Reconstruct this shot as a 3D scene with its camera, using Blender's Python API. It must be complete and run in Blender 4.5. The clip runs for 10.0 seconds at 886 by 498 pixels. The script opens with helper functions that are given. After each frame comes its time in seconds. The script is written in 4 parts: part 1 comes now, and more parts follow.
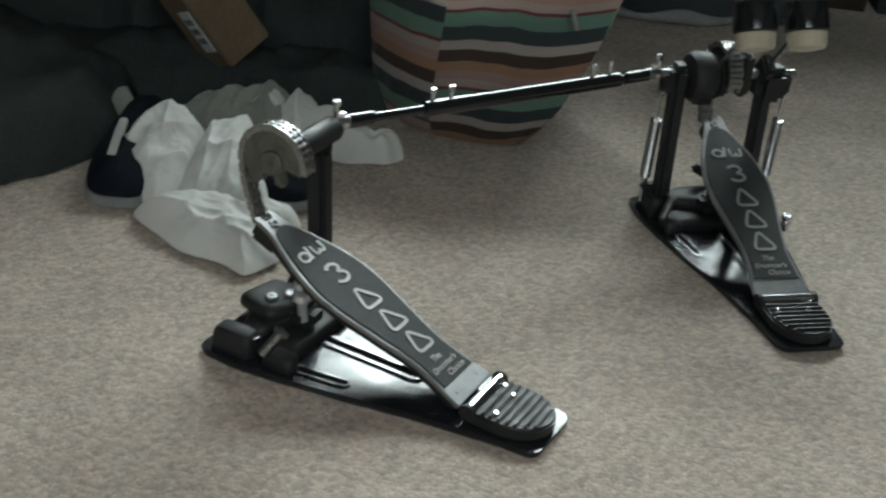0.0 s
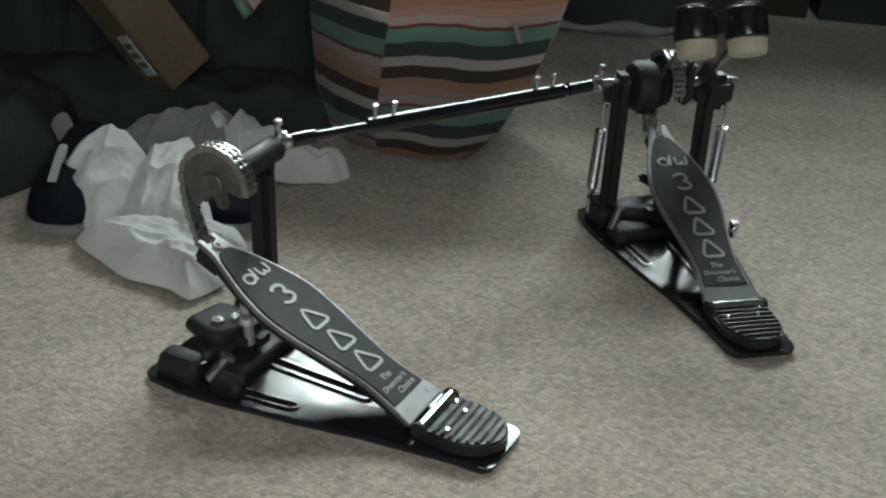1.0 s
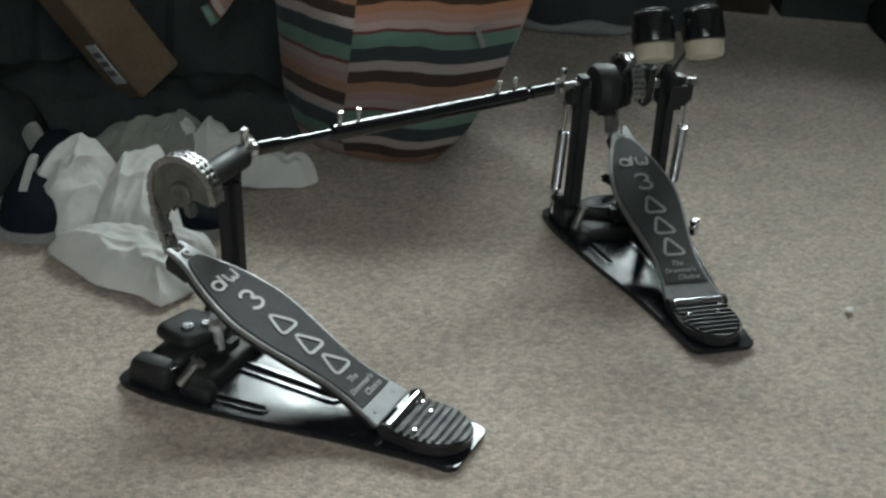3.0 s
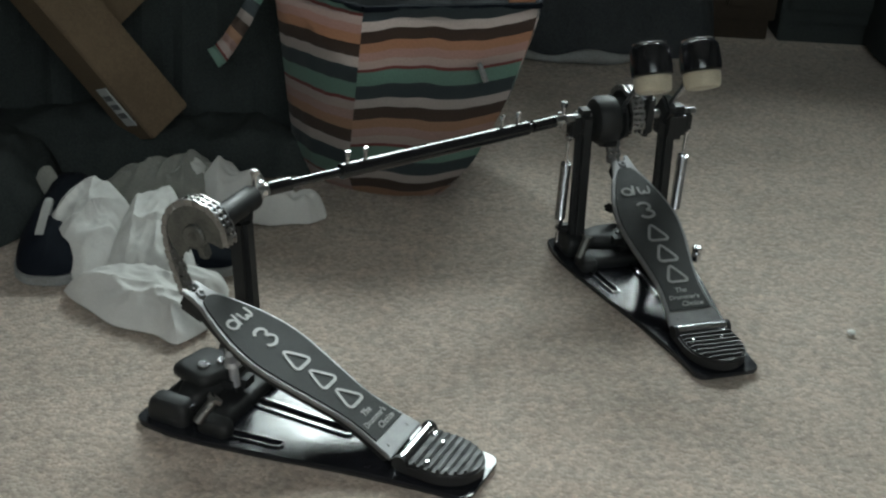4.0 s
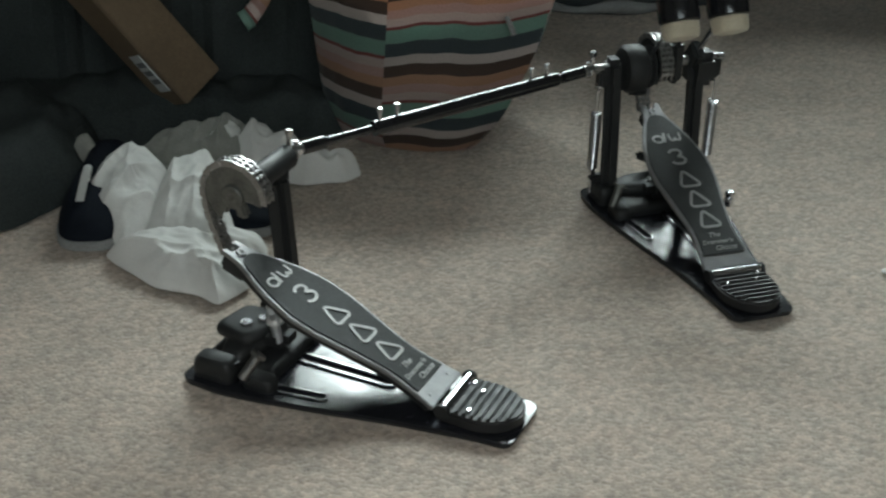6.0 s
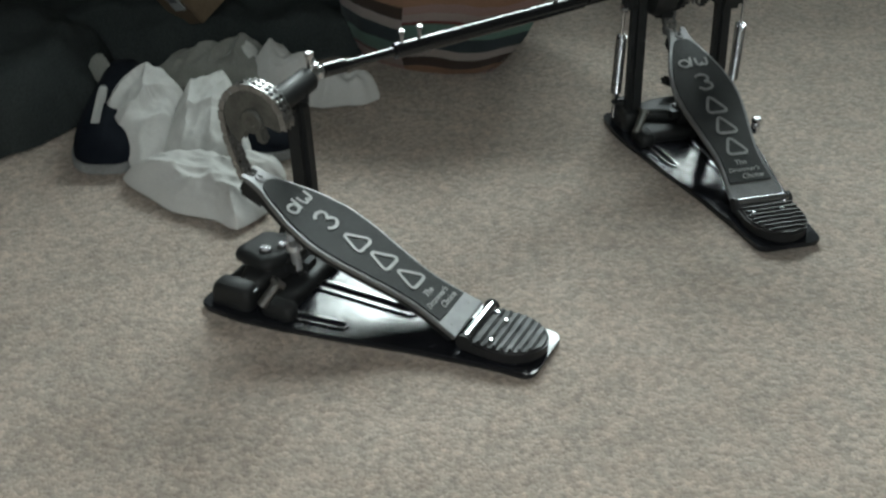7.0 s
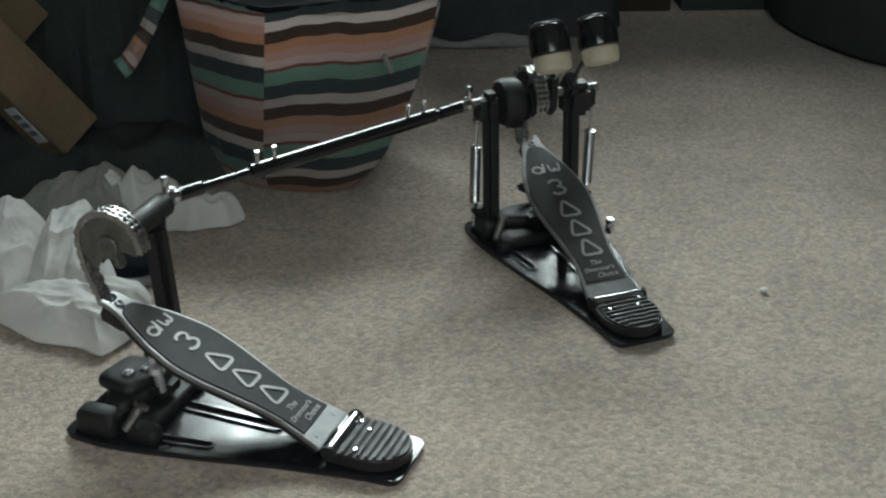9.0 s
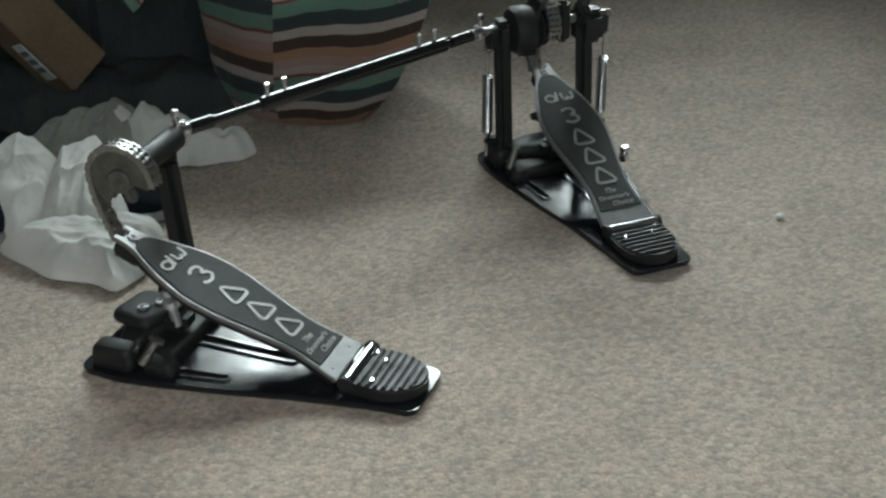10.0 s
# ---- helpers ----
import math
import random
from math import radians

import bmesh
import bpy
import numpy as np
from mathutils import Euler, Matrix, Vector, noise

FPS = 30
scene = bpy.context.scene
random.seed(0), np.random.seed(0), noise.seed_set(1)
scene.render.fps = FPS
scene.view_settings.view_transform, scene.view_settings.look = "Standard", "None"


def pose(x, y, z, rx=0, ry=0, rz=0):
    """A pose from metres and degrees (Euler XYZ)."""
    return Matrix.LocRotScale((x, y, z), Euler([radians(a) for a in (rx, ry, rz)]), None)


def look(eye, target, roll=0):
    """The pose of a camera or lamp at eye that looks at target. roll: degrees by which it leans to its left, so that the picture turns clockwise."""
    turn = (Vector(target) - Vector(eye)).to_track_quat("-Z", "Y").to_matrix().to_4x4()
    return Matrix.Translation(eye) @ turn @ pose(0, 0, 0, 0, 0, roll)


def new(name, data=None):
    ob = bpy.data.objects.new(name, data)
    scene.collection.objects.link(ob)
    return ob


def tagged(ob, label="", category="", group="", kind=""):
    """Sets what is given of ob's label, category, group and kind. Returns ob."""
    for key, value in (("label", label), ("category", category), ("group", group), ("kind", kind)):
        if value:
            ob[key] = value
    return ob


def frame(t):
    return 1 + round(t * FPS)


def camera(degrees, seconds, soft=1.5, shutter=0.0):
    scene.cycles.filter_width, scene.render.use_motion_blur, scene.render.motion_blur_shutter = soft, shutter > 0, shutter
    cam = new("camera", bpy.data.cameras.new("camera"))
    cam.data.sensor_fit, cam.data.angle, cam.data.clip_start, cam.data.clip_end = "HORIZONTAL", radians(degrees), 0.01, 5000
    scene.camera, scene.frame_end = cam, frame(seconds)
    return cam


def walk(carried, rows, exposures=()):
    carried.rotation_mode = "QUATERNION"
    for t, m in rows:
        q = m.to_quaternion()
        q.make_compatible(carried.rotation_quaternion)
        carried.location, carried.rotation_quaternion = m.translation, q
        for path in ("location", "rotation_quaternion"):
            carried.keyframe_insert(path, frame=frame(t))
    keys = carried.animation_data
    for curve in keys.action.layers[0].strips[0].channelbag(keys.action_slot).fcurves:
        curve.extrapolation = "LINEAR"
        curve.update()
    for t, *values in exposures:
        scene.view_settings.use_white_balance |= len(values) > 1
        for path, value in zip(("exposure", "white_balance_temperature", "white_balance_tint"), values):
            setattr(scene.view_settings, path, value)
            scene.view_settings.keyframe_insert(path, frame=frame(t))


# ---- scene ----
cam = camera(36.17, 10.0, soft=2.3, shutter=0.5)
ROWS = [
    (0.0, 0.0009, 0.0003, 0.7066, 60.82, -6.08, 3.41),
    (0.5, 0.0110, 0.0011, 0.7025, 61.80, -5.60, 1.40),
    (1.0, 0.0117, 0.0088, 0.7006, 61.86, -5.29, 0.94),
    (1.5, 0.0228, 0.0044, 0.6981, 60.71, -4.64, -0.78),
    (2.0, 0.0215, 0.0034, 0.7012, 60.65, -4.24, -0.19),
    (2.5, 0.0172, -0.0003, 0.7150, 60.04, -3.57, 0.52),
    (3.0, 0.0232, -0.0109, 0.7240, 61.66, -4.94, -0.27),
    (3.2, 0.0243, -0.0145, 0.7295, 62.10, -5.09, -0.53),
    (4.3, 0.0184, -0.0356, 0.7510, 62.64, -3.24, -0.82),
    (4.5, 0.0189, -0.0354, 0.7506, 62.55, -3.37, -1.07),
    (5.0, 0.0153, -0.0442, 0.7476, 62.05, -4.36, -1.19),
    (5.2, 0.0162, -0.0427, 0.7462, 61.31, -4.76, -0.90),
    (6.3, 0.0177, -0.0536, 0.7518, 60.60, 0.43, 0.21),
    (6.5, 0.0176, -0.0526, 0.7515, 59.73, 1.02, 0.50),
    (7.0, 0.0061, -0.0280, 0.7473, 57.42, -1.45, 0.27),
    (7.5, 0.0104, -0.0244, 0.6998, 56.58, -2.48, 1.48),
    (8.0, 0.0233, -0.0303, 0.7243, 58.03, -1.50, 1.66),
    (8.5, 0.0301, -0.0455, 0.7401, 61.33, -2.86, -2.80),
    (9.0, 0.0474, -0.0558, 0.7571, 62.42, -0.72, -4.89),
    (9.5, 0.0527, -0.0576, 0.7512, 61.18, 0.36, -5.77),
    (10.0, 0.0466, -0.0515, 0.7465, 59.77, 0.33, -4.86),
]
walk(cam, [(t, pose(x, y, z, rx, ry, rz)) for t, x, y, z, rx, ry, rz in ROWS])

# ---- light ----
world = bpy.data.worlds.new("world")
scene.world = world
world.use_nodes = True
wn = world.node_tree
sky = wn.nodes.new("ShaderNodeTexSky")
sky.sky_type, sky.sun_disc = "NISHITA", False
sky.sun_elevation, sky.sun_rotation = radians(35), radians(150)
wn.links.new(sky.outputs["Color"], wn.nodes["Background"].inputs["Color"])
wn.nodes["Background"].inputs["Strength"].default_value = 0.12

sun = new("sun", bpy.data.lights.new("sun", "SUN"))
sun.data.energy, sun.data.angle, sun.data.color = 0.6, radians(12), (1.0, 0.96, 0.9)
sun.matrix_world = look((1.5, -6, 5), (0, 0, 0))

# daylight through the far window, plus an added fill from behind the camera
WIN_X0, WIN_X1, WIN_Z0, WIN_Z1, WALL_Y = -0.30, 1.05, 0.75, 1.76, 3.00
BACK_X0, BACK_X1, BACK_Z0, BACK_Z1, BACK_Y = -0.60, 1.10, 1.05, 2.10, -1.30


def daylight(name, x0, x1, z0, z1, y, facing, watts, fall, spread):
    """Area lamp at a window, daylight or fill: it falls into the room at an angle, not up to the ceiling."""
    lamp = new(name, bpy.data.lights.new(name, "AREA"))
    lamp.data.shape, lamp.data.size, lamp.data.size_y = "RECTANGLE", x1 - x0 - 0.1, z1 - z0 - 0.1
    lamp.data.energy, lamp.data.color, lamp.data.spread = watts, (0.86, 1.0, 0.985), radians(spread)
    lamp.matrix_world = look(((x0 + x1) / 2, y, (z0 + z1) / 2), ((x0 + x1) / 2, y + facing, (z0 + z1) / 2 - math.tan(radians(fall))))


daylight("window_daylight", WIN_X0, WIN_X1, WIN_Z0, WIN_Z1, WALL_Y + 0.02, -1, 52.0, 28, 130)
daylight("back_fill", BACK_X0, BACK_X1, BACK_Z0, BACK_Z1, BACK_Y - 0.02, 1, 10.5, 15, 150)

scene.view_settings.exposure = 0.0

# ---- materials ----


def material(name, base, rough=0.5, metal=0.0, second=None, scale=20.0, fine=200.0, bump=0.0, bump_scale=None, amount=0.5,
             rough_var=0.0, coat=0.0, sheen=0.0, detail=4.0, spec=0.5):
    """Principled surface with colour variation at two scales, rough spots and fine relief."""
    m = bpy.data.materials.new(name)
    m.use_nodes = True
    nt = m.node_tree
    b = nt.nodes["Principled BSDF"]
    b.inputs["Base Color"].default_value = (*base, 1)
    b.inputs["Roughness"].default_value, b.inputs["Metallic"].default_value = rough, metal
    b.inputs["Coat Weight"].default_value, b.inputs["Coat Roughness"].default_value = coat, 0.1
    b.inputs["Sheen Weight"].default_value, b.inputs["Specular IOR Level"].default_value = sheen, spec
    tc = nt.nodes.new("ShaderNodeTexCoord")

    def noise_node(s, d=detail):
        n = nt.nodes.new("ShaderNodeTexNoise")
        n.inputs["Scale"].default_value, n.inputs["Detail"].default_value = s, d
        nt.links.new(tc.outputs["Object"], n.inputs["Vector"])
        return n
    n1, n2 = noise_node(scale), noise_node(fine, 3.0)
    if second:
        add = nt.nodes.new("ShaderNodeMath")
        add.operation = "ADD"
        nt.links.new(n1.outputs["Fac"], add.inputs[0])
        nt.links.new(n2.outputs["Fac"], add.inputs[1])
        ramp = nt.nodes.new("ShaderNodeMapRange")
        ramp.inputs[1].default_value, ramp.inputs[2].default_value = 1.0 - amount * 0.5, 1.0 + amount * 0.5
        nt.links.new(add.outputs[0], ramp.inputs[0])
        mix = nt.nodes.new("ShaderNodeMix")
        mix.data_type = "RGBA"
        mix.inputs[6].default_value, mix.inputs[7].default_value = (*base, 1), (*second, 1)
        nt.links.new(ramp.outputs[0], mix.inputs[0])
        nt.links.new(mix.outputs[2], b.inputs["Base Color"])
    if rough_var:
        mr = nt.nodes.new("ShaderNodeMapRange")
        mr.inputs[1].default_value, mr.inputs[2].default_value = 0.3, 0.7
        mr.inputs[3].default_value, mr.inputs[4].default_value = max(rough - rough_var, 0.03), min(rough + rough_var, 1)
        nt.links.new(n1.outputs["Fac"], mr.inputs[0])
        nt.links.new(mr.outputs[0], b.inputs["Roughness"])
    if bump:
        bn = nt.nodes.new("ShaderNodeBump")
        bn.inputs["Strength"].default_value, bn.inputs["Distance"].default_value = 1.0, bump
        src = noise_node(bump_scale, 3.0) if bump_scale else n2
        nt.links.new(src.outputs["Fac"], bn.inputs["Height"])
        nt.links.new(bn.outputs["Normal"], b.inputs["Normal"])
    return m


BLACK_STEEL = material("black_powder_coat", (0.014, 0.015, 0.016), 0.56, second=(0.021, 0.022, 0.023), scale=60, fine=900, bump=0.00015, rough_var=0.08, spec=0.4)
PLATE_ENAMEL = material("black_plate_enamel", (0.012, 0.013, 0.016), 0.20, second=(0.018, 0.019, 0.024), scale=25, fine=400, rough_var=0.09, bump=0.00006, spec=0.42)
BLACK_GLOSS = material("black_gloss_enamel", (0.010, 0.010, 0.012), 0.16, second=(0.016, 0.016, 0.019), scale=25, fine=400, rough_var=0.07, bump=0.00006, coat=0.4)
CHROME = material("chrome", (0.80, 0.80, 0.82), 0.2, 1.0, second=(0.6, 0.6, 0.62), scale=80, fine=500, rough_var=0.06)
# chrome made rougher and less metallic, so the window's glint sits in its colour
GLINT_CHROME = material("glint_chrome", (0.78, 0.79, 0.82), 0.36, 0.7, second=(0.66, 0.67, 0.70), scale=80, fine=500, rough_var=0.08)
STEEL = material("dull_steel", (0.42, 0.42, 0.42), 0.34, 1.0, second=(0.3, 0.29, 0.28), scale=120, fine=700, rough_var=0.1)
CAST = material("grey_cast_metal", (0.20, 0.20, 0.185), 0.5, 0.7, second=(0.13, 0.13, 0.12), scale=70, fine=500, bump=0.0002, rough_var=0.1)
ALU = material("cast_aluminium", (0.37, 0.37, 0.375), 0.48, 0.85, second=(0.29, 0.29, 0.295), scale=60, fine=900, bump=0.0001, rough_var=0.08)
LETTER = material("bare_metal_lettering", (0.43, 0.43, 0.425), 0.55, 0.5, second=(0.33, 0.33, 0.325), scale=90, fine=800)
GRIP = material("charcoal_grip_paint", (0.019, 0.022, 0.022), 0.65, second=(0.030, 0.033, 0.034), scale=40, fine=1200, bump=0.0004)
RUBBER = material("black_rubber", (0.014, 0.014, 0.015), 0.52, second=(0.022, 0.022, 0.023), scale=70, fine=900, bump=0.0002, rough_var=0.1, spec=0.4)


def carpet_pile():
    """Cut pile: each tuft its own shade, speckled yarn, trodden lighter and darker patches, and relief by tuft."""
    m = bpy.data.materials.new("beige_carpet")
    m.use_nodes = True
    nt = m.node_tree
    b = nt.nodes["Principled BSDF"]
    b.inputs["Roughness"].default_value, b.inputs["Sheen Weight"].default_value = 0.96, 0.15
    tc = nt.nodes.new("ShaderNodeTexCoord")

    def tex(kind, scale, detail=2.0):
        n = nt.nodes.new(kind)
        n.inputs["Scale"].default_value, n.inputs["Detail"].default_value = scale, detail
        nt.links.new(tc.outputs["Object"], n.inputs["Vector"])
        return n

    def scaled(socket, lo, hi, out0, out1):
        r = nt.nodes.new("ShaderNodeMapRange")
        for k, v in zip((1, 2, 3, 4), (lo, hi, out0, out1)):
            r.inputs[k].default_value = v
        nt.links.new(socket, r.inputs[0])
        return r.outputs[0]

    def times(p, q):
        n = nt.nodes.new("ShaderNodeMath")
        n.operation = "MULTIPLY"
        nt.links.new(p, n.inputs[0])
        nt.links.new(q, n.inputs[1])
        return n.outputs[0]
    tuft = tex("ShaderNodeTexVoronoi", 230.0, 0.0)
    sep = nt.nodes.new("ShaderNodeSeparateXYZ")
    nt.links.new(tuft.outputs["Color"], sep.inputs[0])
    shade = times(scaled(sep.outputs["X"], 0, 1, 0.78, 1.18), scaled(tex("ShaderNodeTexNoise", 420.0, 3.0).outputs["Fac"], 0.3, 0.7, 0.91, 1.10))
    shade = times(shade, scaled(tex("ShaderNodeTexNoise", 125.0, 3.0).outputs["Fac"], 0.3, 0.7, 0.84, 1.15))
    shade = times(shade, scaled(tex("ShaderNodeTexNoise", 5.5, 3.0).outputs["Fac"], 0.3, 0.7, 0.86, 1.13))
    mix = nt.nodes.new("ShaderNodeMix")
    mix.data_type = "RGBA"
    mix.inputs[6].default_value, mix.inputs[7].default_value = (0.474, 0.388, 0.324, 1), (0.440, 0.376, 0.320, 1)
    nt.links.new(scaled(tex("ShaderNodeTexNoise", 32.0, 3.0).outputs["Fac"], 0.35, 0.65, 0.0, 1.0), mix.inputs[0])
    mul = nt.nodes.new("ShaderNodeVectorMath")
    mul.operation = "MULTIPLY"
    nt.links.new(mix.outputs[2], mul.inputs[0])
    nt.links.new(shade, mul.inputs[1])
    nt.links.new(mul.outputs[0], b.inputs["Base Color"])
    bn = nt.nodes.new("ShaderNodeBump")
    bn.inputs["Distance"].default_value, bn.inputs["Strength"].default_value, bn.invert = 0.0015, 0.8, True
    nt.links.new(tuft.outputs["Distance"], bn.inputs["Height"])
    b2 = nt.nodes.new("ShaderNodeBump")
    b2.inputs["Distance"].default_value = 0.0009
    nt.links.new(tex("ShaderNodeTexNoise", 260.0, 3.0).outputs["Fac"], b2.inputs["Height"])
    nt.links.new(bn.outputs["Normal"], b2.inputs["Normal"])
    nt.links.new(b2.outputs["Normal"], b.inputs["Normal"])
    return m


CARPET = carpet_pile()
FELT = material("cream_felt", (0.62, 0.55, 0.42), 0.9, second=(0.5, 0.43, 0.32), scale=60, fine=500, bump=0.0004, sheen=0.3)
WHITE_COTTON = material("white_cotton", (0.72, 0.715, 0.695), 0.9, second=(0.62, 0.615, 0.595), scale=9, fine=600, bump=0.0014, bump_scale=55, sheen=0.2)
# greyer than the white cotton: shade of back and inner folds put into the colour
GREY_SHADED_COTTON = material("grey_shaded_cotton", (0.30, 0.30, 0.275), 0.9, second=(0.22, 0.22, 0.20), scale=18, fine=600, bump=0.0020, bump_scale=45, sheen=0.2)
BLACK_CLOTH = material("black_cloth", (0.032, 0.038, 0.038), 0.95, second=(0.054, 0.062, 0.062), scale=6, fine=400, bump=0.0005, spec=0.1)
NAVY = material("navy_canvas", (0.005, 0.007, 0.012), 0.85, second=(0.009, 0.012, 0.019), scale=30, fine=700, bump=0.0003, spec=0.15)
WHITE_RUBBER = material("off_white_rubber", (0.30, 0.31, 0.31), 0.6, second=(0.20, 0.20, 0.20), scale=30, fine=400)
CARD = material("brown_cardboard", (0.165, 0.115, 0.07), 0.85, second=(0.12, 0.082, 0.05), scale=14, fine=300, bump=0.0002)
PAPER = material("white_paper_label", (0.6, 0.62, 0.62), 0.6, second=(0.5, 0.52, 0.52), scale=50, fine=500)
INK = material("grey_print", (0.12, 0.13, 0.14), 0.6, second=(0.16, 0.16, 0.17), scale=50, fine=500)
DARK_FABRIC = material("dark_slate_fabric", (0.03, 0.034, 0.038), 0.95, second=(0.06, 0.066, 0.07), scale=14, fine=300, bump=0.0006, amount=0.7, spec=0.2)
# walls and unseen ceiling are darkened so that they bounce little light
WALL_PAINT = material("wall_paint", (0.17, 0.16, 0.145), 0.85, second=(0.145, 0.137, 0.125), scale=3, fine=150, bump=0.0003)
CEIL_PAINT = material("ceiling_paint", (0.33, 0.32, 0.30), 0.9, second=(0.29, 0.28, 0.265), scale=3, fine=150, bump=0.0004)
TRIM_PAINT = material("white_trim_paint", (0.75, 0.75, 0.72), 0.45, second=(0.70, 0.70, 0.67), scale=10, fine=200)
DARK_WOOD = material("dark_stained_wood", (0.03, 0.022, 0.016), 0.5, second=(0.045, 0.032, 0.022), scale=12, fine=200, bump=0.0002, spec=0.25)
GLASS = bpy.data.materials.new("window_glass")
GLASS.use_nodes = True
gb = GLASS.node_tree.nodes["Principled BSDF"]
gb.inputs["Transmission Weight"].default_value, gb.inputs["Roughness"].default_value, gb.inputs["IOR"].default_value = 1.0, 0.0, 1.45

STRIPES = [((0.60, 0.52, 0.49), 0.12), ((0.105, 0.070, 0.056), 0.15), ((0.50, 0.29, 0.19), 0.12), ((0.52, 0.34, 0.30), 0.11), ((0.55, 0.44, 0.41), 0.10),
           ((0.26, 0.08, 0.075), 0.04), ((0.22, 0.36, 0.30), 0.18), ((0.070, 0.088, 0.098), 0.18)]


def striped(name, offset, flip, period=0.100):
    """Woven canvas with bands that run along the panel; the second UV axis is in metres of height."""
    m = bpy.data.materials.new(name)
    m.use_nodes = True
    nt = m.node_tree
    b = nt.nodes["Principled BSDF"]
    b.inputs["Roughness"].default_value, b.inputs["Sheen Weight"].default_value = 0.92, 0.2
    uv = nt.nodes.new("ShaderNodeUVMap")
    sep = nt.nodes.new("ShaderNodeSeparateXYZ")
    nt.links.new(uv.outputs[0], sep.inputs[0])
    wob = nt.nodes.new("ShaderNodeTexNoise")
    wob.inputs["Scale"].default_value = 9
    nt.links.new(uv.outputs[0], wob.inputs["Vector"])
    ma = nt.nodes.new("ShaderNodeMath")
    ma.operation, ma.inputs[1].default_value = "MULTIPLY_ADD", 0.006
    nt.links.new(wob.outputs["Fac"], ma.inputs[0])
    nt.links.new(sep.outputs["Y"], ma.inputs[2])
    sc = nt.nodes.new("ShaderNodeMath")
    sc.operation, sc.inputs[1].default_value, sc.inputs[2].default_value = "MULTIPLY_ADD", (1 if flip else -1) / period, offset + 20.0
    nt.links.new(ma.outputs[0], sc.inputs[0])
    fr = nt.nodes.new("ShaderNodeMath")
    fr.operation = "FRACT"
    nt.links.new(sc.outputs[0], fr.inputs[0])
    ramp = nt.nodes.new("ShaderNodeValToRGB")
    ramp.color_ramp.interpolation = "CONSTANT"
    at = 0.0
    for i, (c, w) in enumerate(STRIPES):
        e = ramp.color_ramp.elements[0] if i == 0 else ramp.color_ramp.elements.new(at) if i > 1 else ramp.color_ramp.elements[1]
        e.position, e.color = at, (*c, 1)
        at += w
    nt.links.new(fr.outputs[0], ramp.inputs[0])
    weave = nt.nodes.new("ShaderNodeTexNoise")
    weave.inputs["Scale"].default_value, weave.inputs["Detail"].default_value = 420, 3
    nt.links.new(uv.outputs[0], weave.inputs["Vector"])
    mr = nt.nodes.new("ShaderNodeMapRange")
    mr.inputs[3].default_value, mr.inputs[4].default_value = 0.72, 1.2
    nt.links.new(weave.outputs["Fac"], mr.inputs[0])
    mul = nt.nodes.new("ShaderNodeVectorMath")
    mul.operation = "MULTIPLY"
    nt.links.new(ramp.outputs["Color"], mul.inputs[0])
    nt.links.new(mr.outputs[0], mul.inputs[1])
    nt.links.new(mul.outputs[0], b.inputs["Base Color"])
    bn = nt.nodes.new("ShaderNodeBump")
    bn.inputs["Distance"].default_value = 0.0006
    nt.links.new(weave.outputs["Fac"], bn.inputs["Height"])
    nt.links.new(bn.outputs["Normal"], b.inputs["Normal"])
    return m


# ---- mesh helpers ----


def mesh_of(name, bm, mat, smooth=True):
    me = bpy.data.meshes.new(name)
    bm.normal_update()
    bm.to_mesh(me)
    bm.free()
    for m in (mat if isinstance(mat, (list, tuple)) else [mat]):
        me.materials.append(m)
    if smooth:
        for p in me.polygons:
            p.use_smooth = True
        me.set_sharp_from_angle(angle=radians(35))
    return me


def part(name, bm, mat, parent=None, label="", smooth=True):
    """One bmesh as one mesh object, under a thing or a part."""
    ob = new(name, mesh_of(name, bm, mat, smooth))
    ob.parent = parent
    if label:
        ob["label"] = label
    return ob


def thing(name, m, label, category, group="", kind=""):
    """An Empty at the base of a thing."""
    ob = new(name)
    ob.empty_display_size = 0.05
    ob.matrix_world = m
    return tagged(ob, label, category, group, kind)


def bevel(bm, width, segments=2, angle=30):
    es = [e for e in bm.edges if len(e.link_faces) == 2 and e.calc_face_angle(0) > radians(angle)]
    if es and width > 0:
        bmesh.ops.bevel(bm, geom=es, offset=width, segments=segments, affect="EDGES", clamp_overlap=True)
    return bm


def box(bm, sx, sy, sz, m=Matrix.Identity(4)):
    r = bmesh.ops.create_cube(bm, size=1.0, matrix=m @ Matrix.Diagonal((sx, sy, sz, 1)))
    return r["verts"]


def rounded_box(sx, sy, sz, m=Matrix.Identity(4), width=0.002, segments=2):
    bm = bmesh.new()
    box(bm, sx, sy, sz)
    bevel(bm, width, segments)
    bm.transform(m)
    return bm


def rod(bm, a, b, r, r2=None, segments=20, caps=True):
    a, b = Vector(a), Vector(b)
    d = b - a
    m = Matrix.Translation((a + b) / 2) @ d.to_track_quat("Z", "Y").to_matrix().to_4x4()
    bmesh.ops.create_cone(bm, cap_ends=caps, segments=segments, radius1=r, radius2=r if r2 is None else r2, depth=d.length, matrix=m)
    return bm


